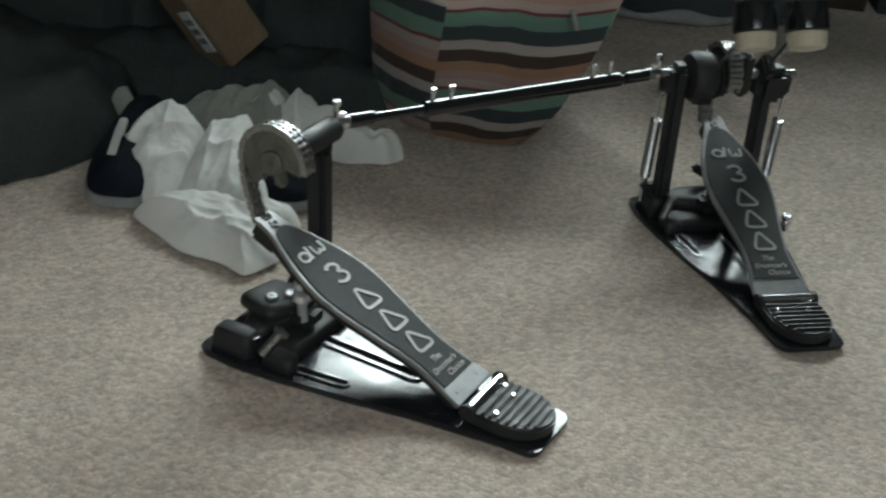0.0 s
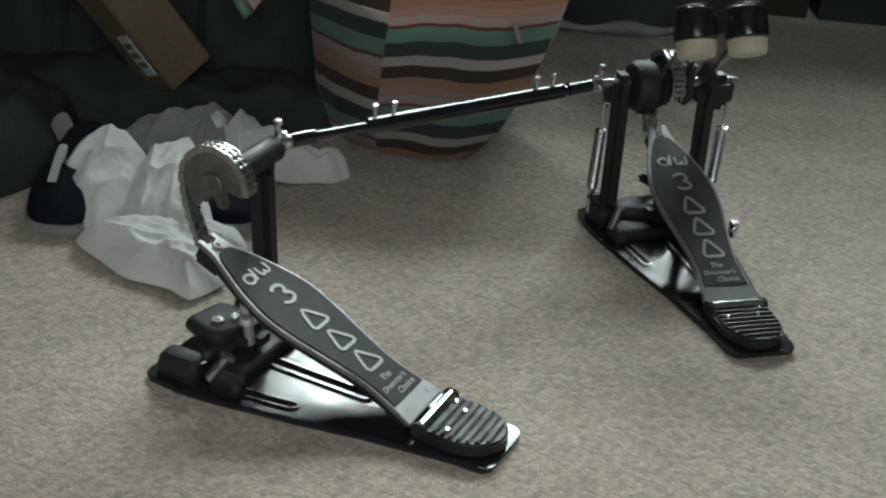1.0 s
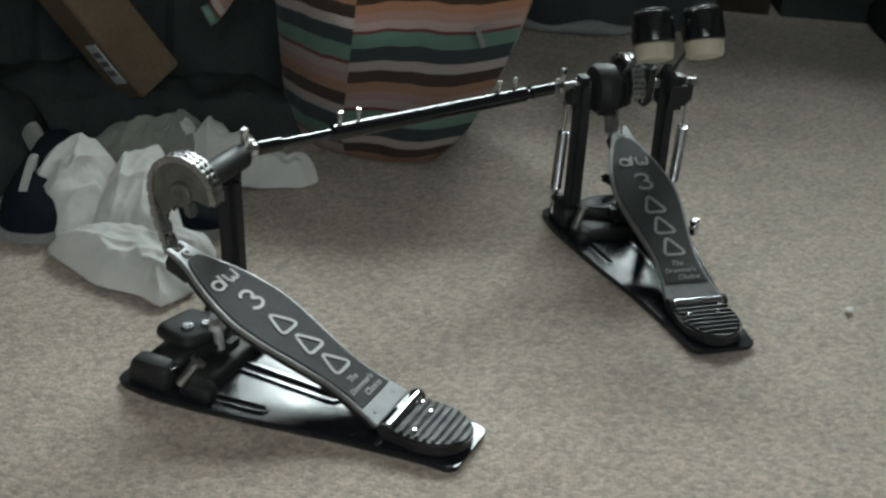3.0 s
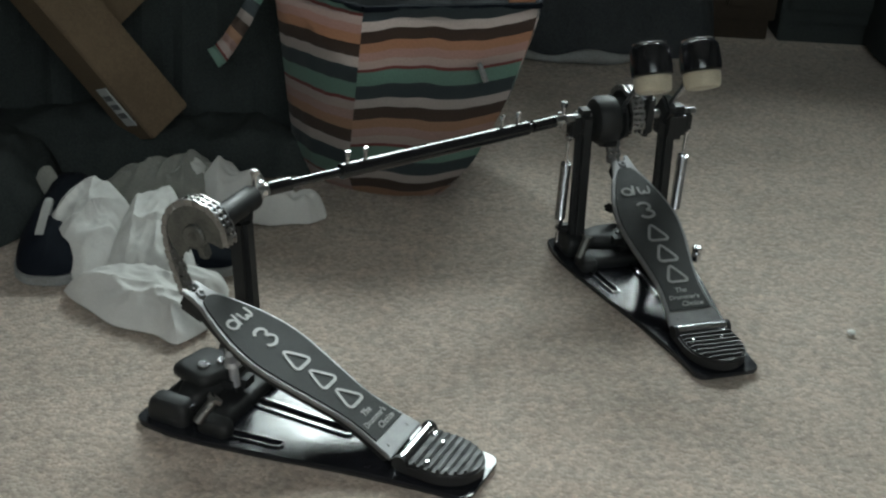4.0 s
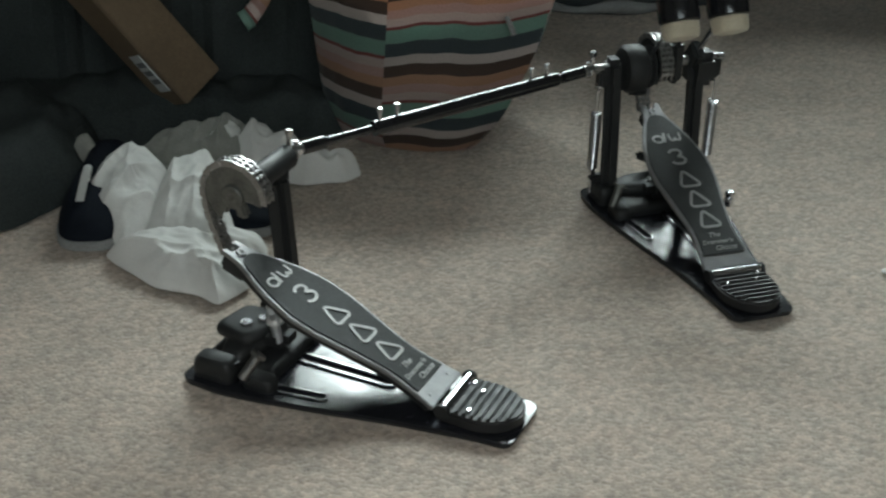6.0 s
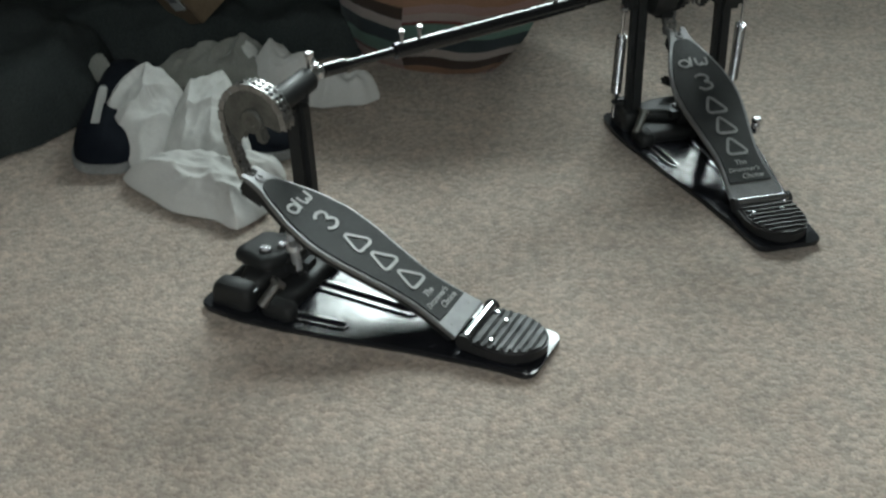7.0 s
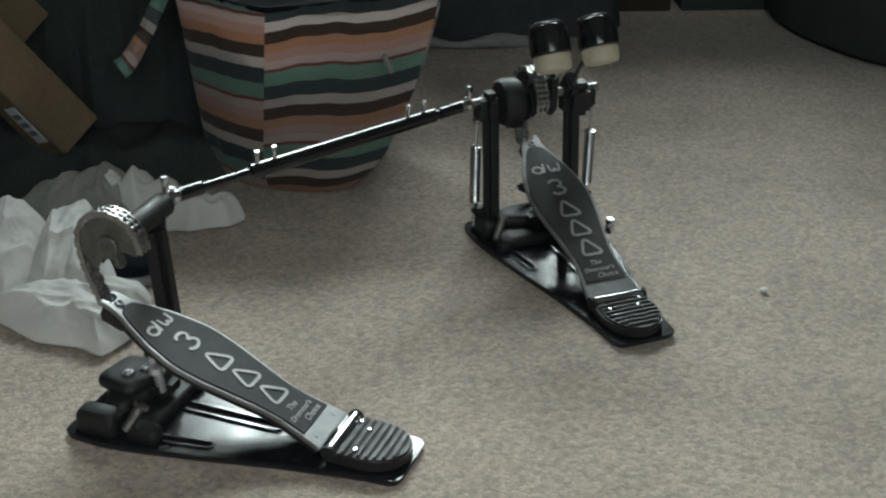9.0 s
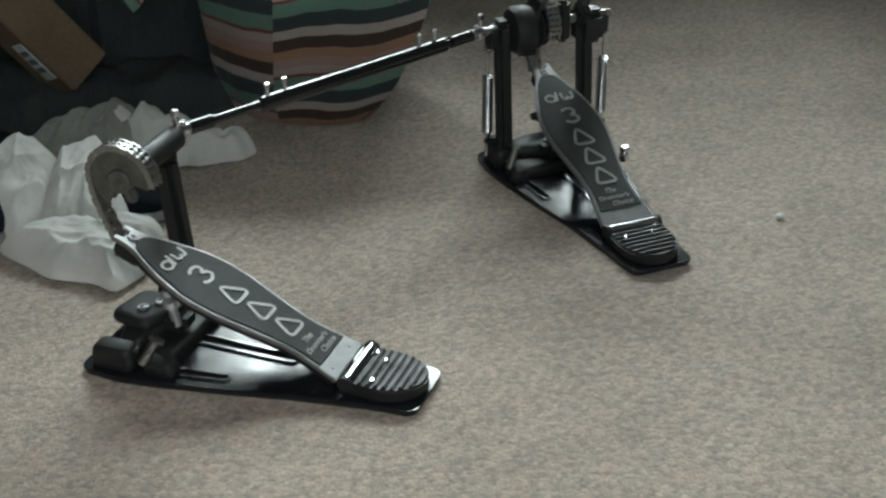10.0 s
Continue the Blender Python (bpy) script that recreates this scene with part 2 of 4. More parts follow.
def turned(profile, a, b, segments=28):
    """A turned solid: (distance along, radius) pairs on the axis from a towards b."""
    a, b = Vector(a), Vector(b)
    m = Matrix.Translation(a) @ (b - a).to_track_quat("Z", "Y").to_matrix().to_4x4()
    bm = bmesh.new()
    rings = []
    for d, r in profile:
        rings.append([bm.verts.new(m @ Vector((r * math.cos(2 * math.pi * i / segments), r * math.sin(2 * math.pi * i / segments), d))) for i in range(segments)])
    for r0, r1 in zip(rings, rings[1:]):
        for i in range(segments):
            bm.faces.new((r0[i], r0[(i + 1) % segments], r1[(i + 1) % segments], r1[i]))
    bm.faces.new(rings[0][::-1])
    bm.faces.new(rings[-1])
    return bm


def plate(outline, z0, z1, holes=(), width=0.0, segments=2, m=Matrix.Identity(4)):
    """A flat plate between two heights with through holes."""
    bm = bmesh.new()
    edges = []
    for loop in (outline, *holes):
        vs = [bm.verts.new((x, y, z0)) for x, y in loop]
        edges += [bm.edges.new((vs[i], vs[(i + 1) % len(vs)])) for i in range(len(vs))]
    if holes:
        bmesh.ops.triangle_fill(bm, edges=edges, use_beauty=True)
    else:
        bm.faces.new(list(bm.verts))
    bmesh.ops.recalc_face_normals(bm, faces=bm.faces[:])
    for f in bm.faces:
        if f.normal.z > 0:
            f.normal_flip()
    r = bmesh.ops.extrude_face_region(bm, geom=bm.faces[:])
    for v in r["geom"]:
        if isinstance(v, bmesh.types.BMVert):
            v.co.z = z1
    bmesh.ops.recalc_face_normals(bm, faces=bm.faces[:])
    bevel(bm, width, segments, 50)
    bm.transform(m)
    return bm


def smooth_outline(half, n=8):
    """A closed outline, mirrored in x, from (width, along) pairs in order of along, with rounding in between."""
    pts = []
    for i in range(len(half) - 1):
        p0, p1 = half[max(i - 1, 0)], half[i]
        p2, p3 = half[i + 1], half[min(i + 2, len(half) - 1)]
        for k in range(n):
            t = k / n
            pts.append(tuple(0.5 * (2 * p1[j] + (p2[j] - p0[j]) * t + (2 * p0[j] - 5 * p1[j] + 4 * p2[j] - p3[j]) * t * t + (3 * p1[j] - p0[j] - 3 * p2[j] + p3[j]) * t ** 3) for j in (0, 1)))
    pts.append(half[-1])
    return [(x, y) for x, y in pts] + [(-x, y) for x, y in reversed(pts)]


def rounded_poly(pts, r, n=5):
    """Corner points with each corner rounded by r."""
    out = []
    for i, p in enumerate(pts):
        p, a, b = Vector(p), Vector(pts[i - 1]), Vector(pts[(i + 1) % len(pts)])
        rr = r[i] if isinstance(r, (list, tuple)) else r
        p0, p1 = p + (a - p).normalized() * rr, p + (b - p).normalized() * rr
        for k in range(n + 1):
            t = k / n
            q = p0 * (1 - t) ** 2 + p * 2 * t * (1 - t) + p1 * t * t
            out.append((q.x, q.y))
    return out


def stroke(bm, pts, w, z0, z1, closed=False):
    """A raised line of width w along points, with mitred corners."""
    n = len(pts)
    left, right = [], []
    for i in range(n):
        p = Vector(pts[i])
        a = Vector(pts[i - 1]) if (i or closed) else p
        b = Vector(pts[(i + 1) % n]) if (i < n - 1 or closed) else p
        d = (b - a).normalized()
        nrm = Vector((-d.y, d.x)) * w / 2
        left.append(p + nrm)
        right.append(p - nrm)
    tl, tr, bl, br = ([bm.verts.new((q.x, q.y, z)) for q in side] for side, z in ((left, z1), (right, z1), (left, z0), (right, z0)))
    rng = range(n if closed else n - 1)
    for i in rng:
        j = (i + 1) % n
        bm.faces.new((tl[i], tr[i], tr[j], tl[j]))
        bm.faces.new((bl[i], tl[i], tl[j], bl[j]))
        bm.faces.new((tr[i], br[i], br[j], tr[j]))
    if not closed:
        bm.faces.new((tl[0], bl[0], br[0], tr[0]))
        bm.faces.new((tl[-1], tr[-1], br[-1], bl[-1]))
    return bm


def arc(cx, cy, rx, ry, a0, a1, n=14):
    return [(cx + rx * math.cos(radians(a0 + (a1 - a0) * i / n)), cy + ry * math.sin(radians(a0 + (a1 - a0) * i / n))) for i in range(n + 1)]


def helix(a, b, r, wire, turns, per=12, sides=6):
    """A coil spring between two points."""
    a, b = Vector(a), Vector(b)
    d = b - a
    m = Matrix.Translation(a) @ d.to_track_quat("Z", "Y").to_matrix().to_4x4()
    bm = bmesh.new()
    prev = None
    n = turns * per
    for i in range(n + 1):
        t = 2 * math.pi * i / per
        c = Vector((r * math.cos(t), r * math.sin(t), d.length * i / n))
        rad = Vector((math.cos(t), math.sin(t), 0))
        ring = [bm.verts.new(m @ (c + wire * (rad * math.cos(2 * math.pi * k / sides) + Vector((0, 0, 1)) * math.sin(2 * math.pi * k / sides)))) for k in range(sides)]
        if prev:
            for k in range(sides):
                bm.faces.new((prev[k], prev[(k + 1) % sides], ring[(k + 1) % sides], ring[k]))
        prev = ring
    return bm


def hex_bolt(a, b, r, head, parent, name="bolt", mat=CHROME, square=False):
    """A bolt with a hexagonal or square head, from a to its head at b."""
    a, b = Vector(a), Vector(b)
    d = (b - a).normalized()
    bm = bmesh.new()
    rod(bm, a, b - d * head * 0.5, r, segments=14)
    rod(bm, b - d * head * 1.2, b, r * 1.7, segments=4 if square else 6)
    return part(name, bm, mat, parent)


# ---- the room ----


def carpet():
    """One sheet: fine uneven pile where the camera passes, plain out to the walls."""
    bm = bmesh.new()
    xs = [-2.0, -1.5, -1.0, -0.8] + [-0.7 + 0.0055 * i for i in range(310)] + [1.15, 1.5, 1.9, 2.2]
    ys = [-1.3, -0.8, -0.3, 0.2, 0.45] + [0.55 + 0.0055 * i for i in range(315)] + [2.6, 3.0]
    grid = []
    for y in ys:
        row = []
        for x in xs:
            z = 0.0
            if -0.7 <= x <= 1.01 and 0.55 <= y <= 2.275:
                z = 0.0005 * noise.noise((x * 120, y * 120, 0.3)) + 0.0006 * noise.noise((x * 60, y * 60, 2.0)) + 0.002 * noise.noise((x * 9, y * 9, 5.0)) - 0.002
            row.append(bm.verts.new((x, y, z)))
        grid.append(row)
    for r0, r1 in zip(grid, grid[1:]):
        for i in range(len(xs) - 1):
            bm.faces.new((r0[i], r0[i + 1], r1[i + 1], r1[i]))
    ob = part("floor", bm, CARPET)
    return tagged(ob, "beige cut-pile carpet with trodden, uneven tufts", "carpet", kind="structure")


carpet()
X0, X1, Y0 = -2.0, 2.2, BACK_Y
TOP = 2.4


def wall(name, sx, sy, sz, x, y, z, label="plain wall, kept dark taupe to limit bounced light"):
    ob = part(name, rounded_box(sx, sy, sz, pose(x, y, z), 0.002), WALL_PAINT)
    return tagged(ob, label, "wall", kind="structure")


wall("wall_west", 0.12, WALL_Y - Y0, TOP, X0 - 0.06, (WALL_Y + Y0) / 2, TOP / 2)
wall("wall_east", 0.12, WALL_Y - Y0, TOP, X1 + 0.06, (WALL_Y + Y0) / 2, TOP / 2)


def window_wall(name, y, out, x0, x1, z0, z1):
    """A wall, one mesh with the window's opening through it."""
    bm = plate([(X0, 0), (X1, 0), (X1, TOP), (X0, TOP)], 0, 0.14, holes=[[(x0, z0), (x1, z0), (x1, z1), (x0, z1)]])
    bm.transform(Matrix(((1, 0, 0, 0), (0, 0, out, y), (0, 1, 0, 0), (0, 0, 0, 1))))
    bmesh.ops.recalc_face_normals(bm, faces=bm.faces[:])
    tagged(part(name, bm, WALL_PAINT, smooth=False), "plain wall with a wide window, kept dark taupe to limit bounced light", "wall", kind="structure")


window_wall("wall_north", WALL_Y, 1, WIN_X0, WIN_X1, WIN_Z0, WIN_Z1)
# the opening in this unseen wall is added for the fill lamp
window_wall("wall_south", BACK_Y, -1, BACK_X0, BACK_X1, BACK_Z0, BACK_Z1)
tagged(part("ceiling", rounded_box(X1 - X0 + 0.2, WALL_Y - Y0 + 0.2, 0.1, pose((X0 + X1) / 2, (WALL_Y + Y0) / 2, TOP + 0.052), 0.002), CEIL_PAINT), "unseen plain ceiling, kept grey to limit bounced light", "ceiling", kind="structure")


def window(name, y, out, x0, x1, z0, z1):
    cx, w, h = (x0 + x1) / 2, x1 - x0, z1 - z0
    root = thing(name, pose(cx, y + out * 0.08, z0), "white framed double window that lets in daylight", "window", kind="structure")
    bm = bmesh.new()
    for sx, sz, x, z in ((w, 0.05, 0, 0.025), (w, 0.05, 0, h - 0.025), (0.05, h - 0.1, -w / 2 + 0.025, h / 2), (0.05, h - 0.1, w / 2 - 0.025, h / 2), (0.05, h - 0.1, 0, h / 2)):
        box(bm, sx - 0.004, 0.05, sz, pose(x, 0, z))
    part("window_frame", bevel(bm, 0.003), TRIM_PAINT, root)
    for s in (-1, 1):
        p = part("pane", rounded_box(w / 2 - 0.085, 0.006, h - 0.11, pose(s * w / 4, 0, h / 2), 0.001), GLASS, root)
        p.visible_shadow = False
    part("window_sill", rounded_box(w + 0.08, 0.12, 0.025, pose(0, -out * 0.11, -0.015), 0.006), TRIM_PAINT, root)


window("window_1", WALL_Y, 1, WIN_X0, WIN_X1, WIN_Z0, WIN_Z1)
# unseen window, added around the fill lamp
window("fill_window", BACK_Y, -1, BACK_X0, BACK_X1, BACK_Z0, BACK_Z1)


# ---- pedals ----
HINGE_Z = 0.0186
AXLE_Y, AXLE_Z = 0.223, 0.172
BOARD = [(0.0030, 0.2455), (0.0050, 0.2470), (0.0066, 0.2530), (0.0118, 0.2530), (0.0135, 0.240), (0.0165, 0.228), (0.0235, 0.212), (0.0318, 0.190), (0.0375, 0.165), (0.0386, 0.148), (0.0370, 0.125), (0.0324, 0.098),
         (0.0280, 0.072), (0.0263, 0.055), (0.0270, 0.038), (0.0292, 0.020), (0.0322, 0.0)]


def letters(board):
    """The raised bare-metal marks on the footboard."""
    z0, z1 = 0.0012, 0.0021
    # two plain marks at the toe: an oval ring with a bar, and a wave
    bm = bmesh.new()
    stroke(bm, arc(-0.0115, 0.194, 0.0062, 0.0052, 0, 340, 18), 0.0028, z0, z1, True)
    stroke(bm, [(-0.0045, 0.1885), (-0.0030, 0.1960), (-0.0018, 0.2030)], 0.0028, z0, z1)
    part("emblem", bm, LETTER, board, "bare metal oval emblem")
    bm = bmesh.new()
    stroke(bm, [(0.0035, 0.2005)] + arc(0.0068, 0.1940, 0.0033, 0.0042, 180, 360, 8) + arc(0.0134, 0.1940, 0.0033, 0.0042, 180, 360, 8) + [(0.0172, 0.2010)], 0.0028, z0, z1)
    part("emblem", bm, LETTER, board, "bare metal wave emblem")
    bm = bmesh.new()
    stroke(bm, arc(0.0005, 0.1700, 0.0075, 0.0052, 165, -75, 14) + arc(0.0010, 0.1590, 0.0085, 0.0058, 80, -160, 14), 0.0034, z0, z1)
    part("digit", bm, LETTER, board)
    for v, k in ((0.1290, 1.0), (0.0985, 1.0), (0.0680, 1.0)):
        tri = rounded_poly([(-0.0020 * k, v + 0.0150), (0.0150 * k, v - 0.0105), (-0.0125 * k, v - 0.0105)], [0.0075, 0.0085, 0.0075], 6)
        part("digit", stroke(bmesh.new(), tri, 0.0033, z0, z1, True), LETTER, board)
    for word, x, y, size in (("The", -0.0095, 0.0430, 0.0090), ("Drummer's", -0.0205, 0.0335, 0.0080), ("Choice", -0.0085, 0.0240, 0.0090)):
        cu = bpy.data.curves.new("slogan", "FONT")
        cu.body, cu.size, cu.extrude, cu.shear, cu.offset = word, size, 0.0003, 0.25, 0.00012
        tmp = bpy.data.objects.new("slogan", cu)
        scene.collection.objects.link(tmp)
        me = bpy.data.meshes.new_from_object(tmp.evaluated_get(bpy.context.evaluated_depsgraph_get()))
        bpy.data.objects.remove(tmp)
        me.materials.clear()
        me.materials.append(LETTER)
        ob = new("slogan", me)
        ob.parent, ob.location = board, (x, y, 0.0016)


def footboard(root, angle):
    board = part("footboard", plate(smooth_outline(BOARD, 5), -0.005, 0.0, width=0.0012), ALU, root, "cast aluminium footboard with a charcoal grip panel")
    board.matrix_basis = pose(0, 0, HINGE_Z, angle)
    rim = [(0.0002, 0.2335), (0.0085, 0.2310), (0.0150, 0.2215), (0.0205, 0.2085), (0.0280, 0.1885), (0.0338, 0.1640), (0.0348, 0.1480), (0.0332, 0.1255), (0.0286, 0.0985), (0.0244, 0.0725), (0.0228, 0.0550), (0.0234, 0.0380), (0.0253, 0.0200)]
    part("grip_panel", plate(smooth_outline(rim, 5), -0.001, 0.0012, width=0.0004, segments=1), GRIP, board, "charcoal textured grip panel")
    rib = [(0.0060, 0.250), (0.0100, 0.240), (0.0200, 0.212), (0.0270, 0.190), (0.0322, 0.165), (0.0330, 0.148), (0.0312, 0.125), (0.0270, 0.098), (0.0228, 0.072), (0.0212, 0.055), (0.0230, 0.030), (0.0270, 0.004)]
    part("under_rib", plate(smooth_outline(rib, 3), -0.014, -0.0045, width=0.001), BLACK_STEEL, board, "black underside rib")
    part("toe_bracket", rounded_box(0.017, 0.030, 0.022, pose(0, 0.238, -0.0155), 0.004), BLACK_STEEL, board, "black toe bracket")
    bm = turned([(0, 0.0052), (0.0012, 0.0052), (0.0018, 0.0046)], (0, 0.2395, 0.0), (0, 0.2395, 1), 24)
    screw = part("screw", bm, ALU, board, "cross-head chrome screw")
    bm = bmesh.new()
    box(bm, 0.0052, 0.0011, 0.0006, pose(0, 0.2395, 0.002))
    box(bm, 0.0011, 0.0052, 0.0008, pose(0, 0.2395, 0.002))
    part("recess", bm, BLACK_STEEL, screw, "dark cross recess", smooth=False)
    for u in (-0.019, 0.019):
        part("rivet", turned([(0, 0.0016), (0.0006, 0.0012)], (u, 0.010, 0), (u, 0.010, 1), 12), STEEL, board)
    letters(board)
    return board


def heel(root):
    out = [(-0.0315, -0.004), (0.0315, -0.004)] + [(0.0335 * math.cos(a), -0.036 - 0.041 * math.sin(a)) for a in [math.pi * i / 20 for i in range(21)]]
    hp = part("heel_plate", plate(out, 0.0052, 0.0178, width=0.0022, segments=3), RUBBER, root, "ribbed black rubber heel plate")
    for i in range(7):
        y = -0.0215 - 0.0076 * i
        s = (-y - 0.036) / 0.040
        w = 0.0318 * (math.sqrt(max(1 - s * s, 0.02)) if s > 0 else 1.0) - 0.0012
        bm = rounded_box(2 * w, 0.0046, 0.0036, pose(0, y, 0.0186), 0.0013, 2)
        part("rib", bm, RUBBER, hp)
    bm = bmesh.new()
    rod(bm, (-0.029, -0.0095, 0.0185), (0.029, -0.0095, 0.0185), 0.0052, segments=20)
    part("hinge_pin", bm, CHROME, root, "polished hinge pin")
    for s in (-1, 1):
        part("hinge_knuckle", rod(bmesh.new(), (s * 0.0292, -0.0085, 0.0165), (s * 0.0335, -0.0085, 0.0165), 0.0075, segments=18), BLACK_STEEL, root)
    for x, y in ((0.013, -0.031), (-0.021, -0.031), (0.022, -0.0185)):
        part("rivet", turned([(0, 0.0026), (0.0018, 0.0026), (0.003, 0.0014)], (x, y, 0.0175), (x, y, 1), 14), CHROME, root)


def slot(x, y0, y1, w, slant=0.0):
    return [(x + slant * (y - y0) / (y1 - y0) + dx, y) for y, a0, a1 in ((y1, 0, 180), (y0, 180, 360)) for dx, y in
            [(w / 2 * math.cos(radians(a0 + (a1 - a0) * k / 6)), y + w / 2 * math.sin(radians(a0 + (a1 - a0) * k / 6))) for k in range(7)]]


def base_plate(root):
    out = rounded_poly([(0.036, -0.080), (0.040, -0.030), (0.050, 0.035), (0.064, 0.100), (0.077, 0.170), (0.081, 0.205), (0.078, 0.247),
                        (-0.078, 0.247), (-0.081, 0.205), (-0.077, 0.170), (-0.064, 0.100), (-0.050, 0.035), (-0.040, -0.030), (-0.036, -0.080)],
                       [0.012, 0.01, 0.01, 0.01, 0.01, 0.01, 0.012, 0.012, 0.01, 0.01, 0.01, 0.01, 0.01, 0.012])
    holes = [slot(s * 0.048, 0.108, 0.165, 0.0075, s * 0.008) for s in (-1, 1)] + [slot(0.002, 0.062, 0.158, 0.0095)]
    base = part("base_plate", plate(out, 0.0015, 0.0052, holes=holes, width=0.0008, segments=1), PLATE_ENAMEL, root, "glossy black steel base plate with slots")
    part("grip_mat", plate([(x * 0.99, y * 0.99 + 0.001) for x, y in out], -0.0012, 0.0013), RUBBER, root, "thin rubber mat under the base plate")
    for s in (-1, 1):
        b = bmesh.new()
        ring = slot(s * 0.048, 0.108, 0.165, 0.0105, s * 0.008)
        stroke(b, ring, 0.0026, 0.0045, 0.0072, True)
        part("slot_rim", b, BLACK_GLOSS, base)
    part("slot_rim", stroke(bmesh.new(), slot(0.002, 0.062, 0.158, 0.0130), 0.0030, 0.0045, 0.0078, True), BLACK_GLOSS, base)
    return base


def chain(root, x, wrap_to):
    """A double roller chain from the footboard's tip up over the sprocket."""
    R = 0.0335
    path = [(0.2375, 0.108), (0.2420, 0.118), (0.2475, 0.132), (0.2530, 0.148)]
    path += [(AXLE_Y + R * math.cos(radians(a)), AXLE_Z + R * math.sin(radians(a))) for a in np.linspace(-18, wrap_to, 26)]
    pts = [Vector((0, y, z)) for y, z in path]
    step, out, left = 0.0062, [pts[0]], 0.0062
    for a, b in zip(pts, pts[1:]):
        d = (b - a).length
        p = 0.0
        while d - p >= left:
            p += left
            out.append(a.lerp(b, p / d))
            left = step
        left -= d - p
    bm = bmesh.new()
    for i in range(len(out) - 1):
        a, b = out[i], out[i + 1]
        d = (b - a).normalized()
        up = Vector((1, 0, 0)).cross(d)
        m = Matrix.Translation((a + b) / 2) @ Matrix((Vector((1, 0, 0)), d, up)).transposed().to_4x4()
        for dx in (-0.0065, 0, 0.0065):
            box(bm, 0.0016, 0.0090, 0.0062, Matrix.Translation((x + dx + (0.0007 if i % 2 else -0.0007), 0, 0)) @ m)
        rod(bm, a + Vector((x - 0.0076, 0, 0)), a + Vector((x + 0.0076, 0, 0)), 0.0026, segments=8)
    part("drive_chain", bm, STEEL, root, "steel double roller chain")


def sprocket(root, x, start, end, mat=CAST):
    """A cam with an open sector, a flange on either side and a hub."""
    for s in (-1, 1):
        pts = arc(0, 0, 0.0305, 0.0305, start, end, 34) + arc(0, 0, 0.007, 0.007, end, start, 16)
        m = Matrix.Translation((x + s * 0.0052, AXLE_Y, AXLE_Z)) @ Matrix(((0, 0, 1), (1, 0, 0), (0, 1, 0))).to_4x4()
        part("sprocket", plate(pts, -0.0013, 0.0013, width=0.0004, segments=1, m=m), mat, root, "cast sprocket")
    spoke = rounded_box(0.010, 0.050, 0.012, Matrix.Translation((x, AXLE_Y, AXLE_Z)) @ pose(0, 0, 0, 70), 0.003)
    part("sprocket_arm", spoke, mat, root)
    part("hub", turned([(0, 0.0105), (0.001, 0.0118), (0.019, 0.0118), (0.020, 0.0105)], (x - 0.010, AXLE_Y, AXLE_Z), (x + 1, AXLE_Y, AXLE_Z)), mat, root)


def wing_screw(root, x, y, z, lean=0.0, size=1.0, turn=0.0):
    """A chrome wing screw that stands up."""
    m = pose(x, y, z, lean, 0, turn)
    bm = bmesh.new()
    rod(bm, (0, 0, -0.012 * size), (0, 0, 0.006 * size), 0.0032 * size, segments=14)
    rod(bm, (0, 0, 0.004 * size), (0, 0, 0.011 * size), 0.0055 * size, 0.004 * size, segments=16)
    for s in (-1, 1):
        b2 = turned([(0, 0.002 * size), (0.004 * size, 0.0032 * size), (0.011 * size, 0.0036 * size), (0.015 * size, 0.0022 * size)], (s * 0.002 * size, 0, 0.008 * size), (s * 0.014 * size, 0, 0.022 * size), 12)
        me = bpy.data.meshes.new("tmp")
        b2.to_mesh(me)
        b2.free()
        bm.from_mesh(me)
        bpy.data.meshes.remove(me)
    bm.transform(m)
    return part("wing_screw", bm, GLINT_CHROME, root, "bright chrome wing screw")


def dome(outline, z0, z1):
    """A cast lump: its outline swells a little above the foot and rounds over to the top."""
    cx, cy = sum(p[0] for p in outline) / len(outline), sum(p[1] for p in outline) / len(outline)
    bm = bmesh.new()
    prev = None
    for t, k in ((0, 0.95), (0.12, 0.99), (0.40, 1.0), (0.62, 0.975), (0.80, 0.92), (0.93, 0.83), (1.0, 0.68)):
        vs = [bm.verts.new((cx + (x - cx) * k, cy + (y - cy) * k, z0 + (z1 - z0) * t)) for x, y in outline]
        if prev:
            for i in range(len(vs)):
                bm.faces.new((prev[i], prev[(i + 1) % len(vs)], vs[(i + 1) % len(vs)], vs[i]))
        else:
            bm.faces.new(vs[::-1])
        prev = vs
    bm.faces.new(prev)
    bmesh.ops.recalc_face_normals(bm, faces=bm.faces[:])
    return bm


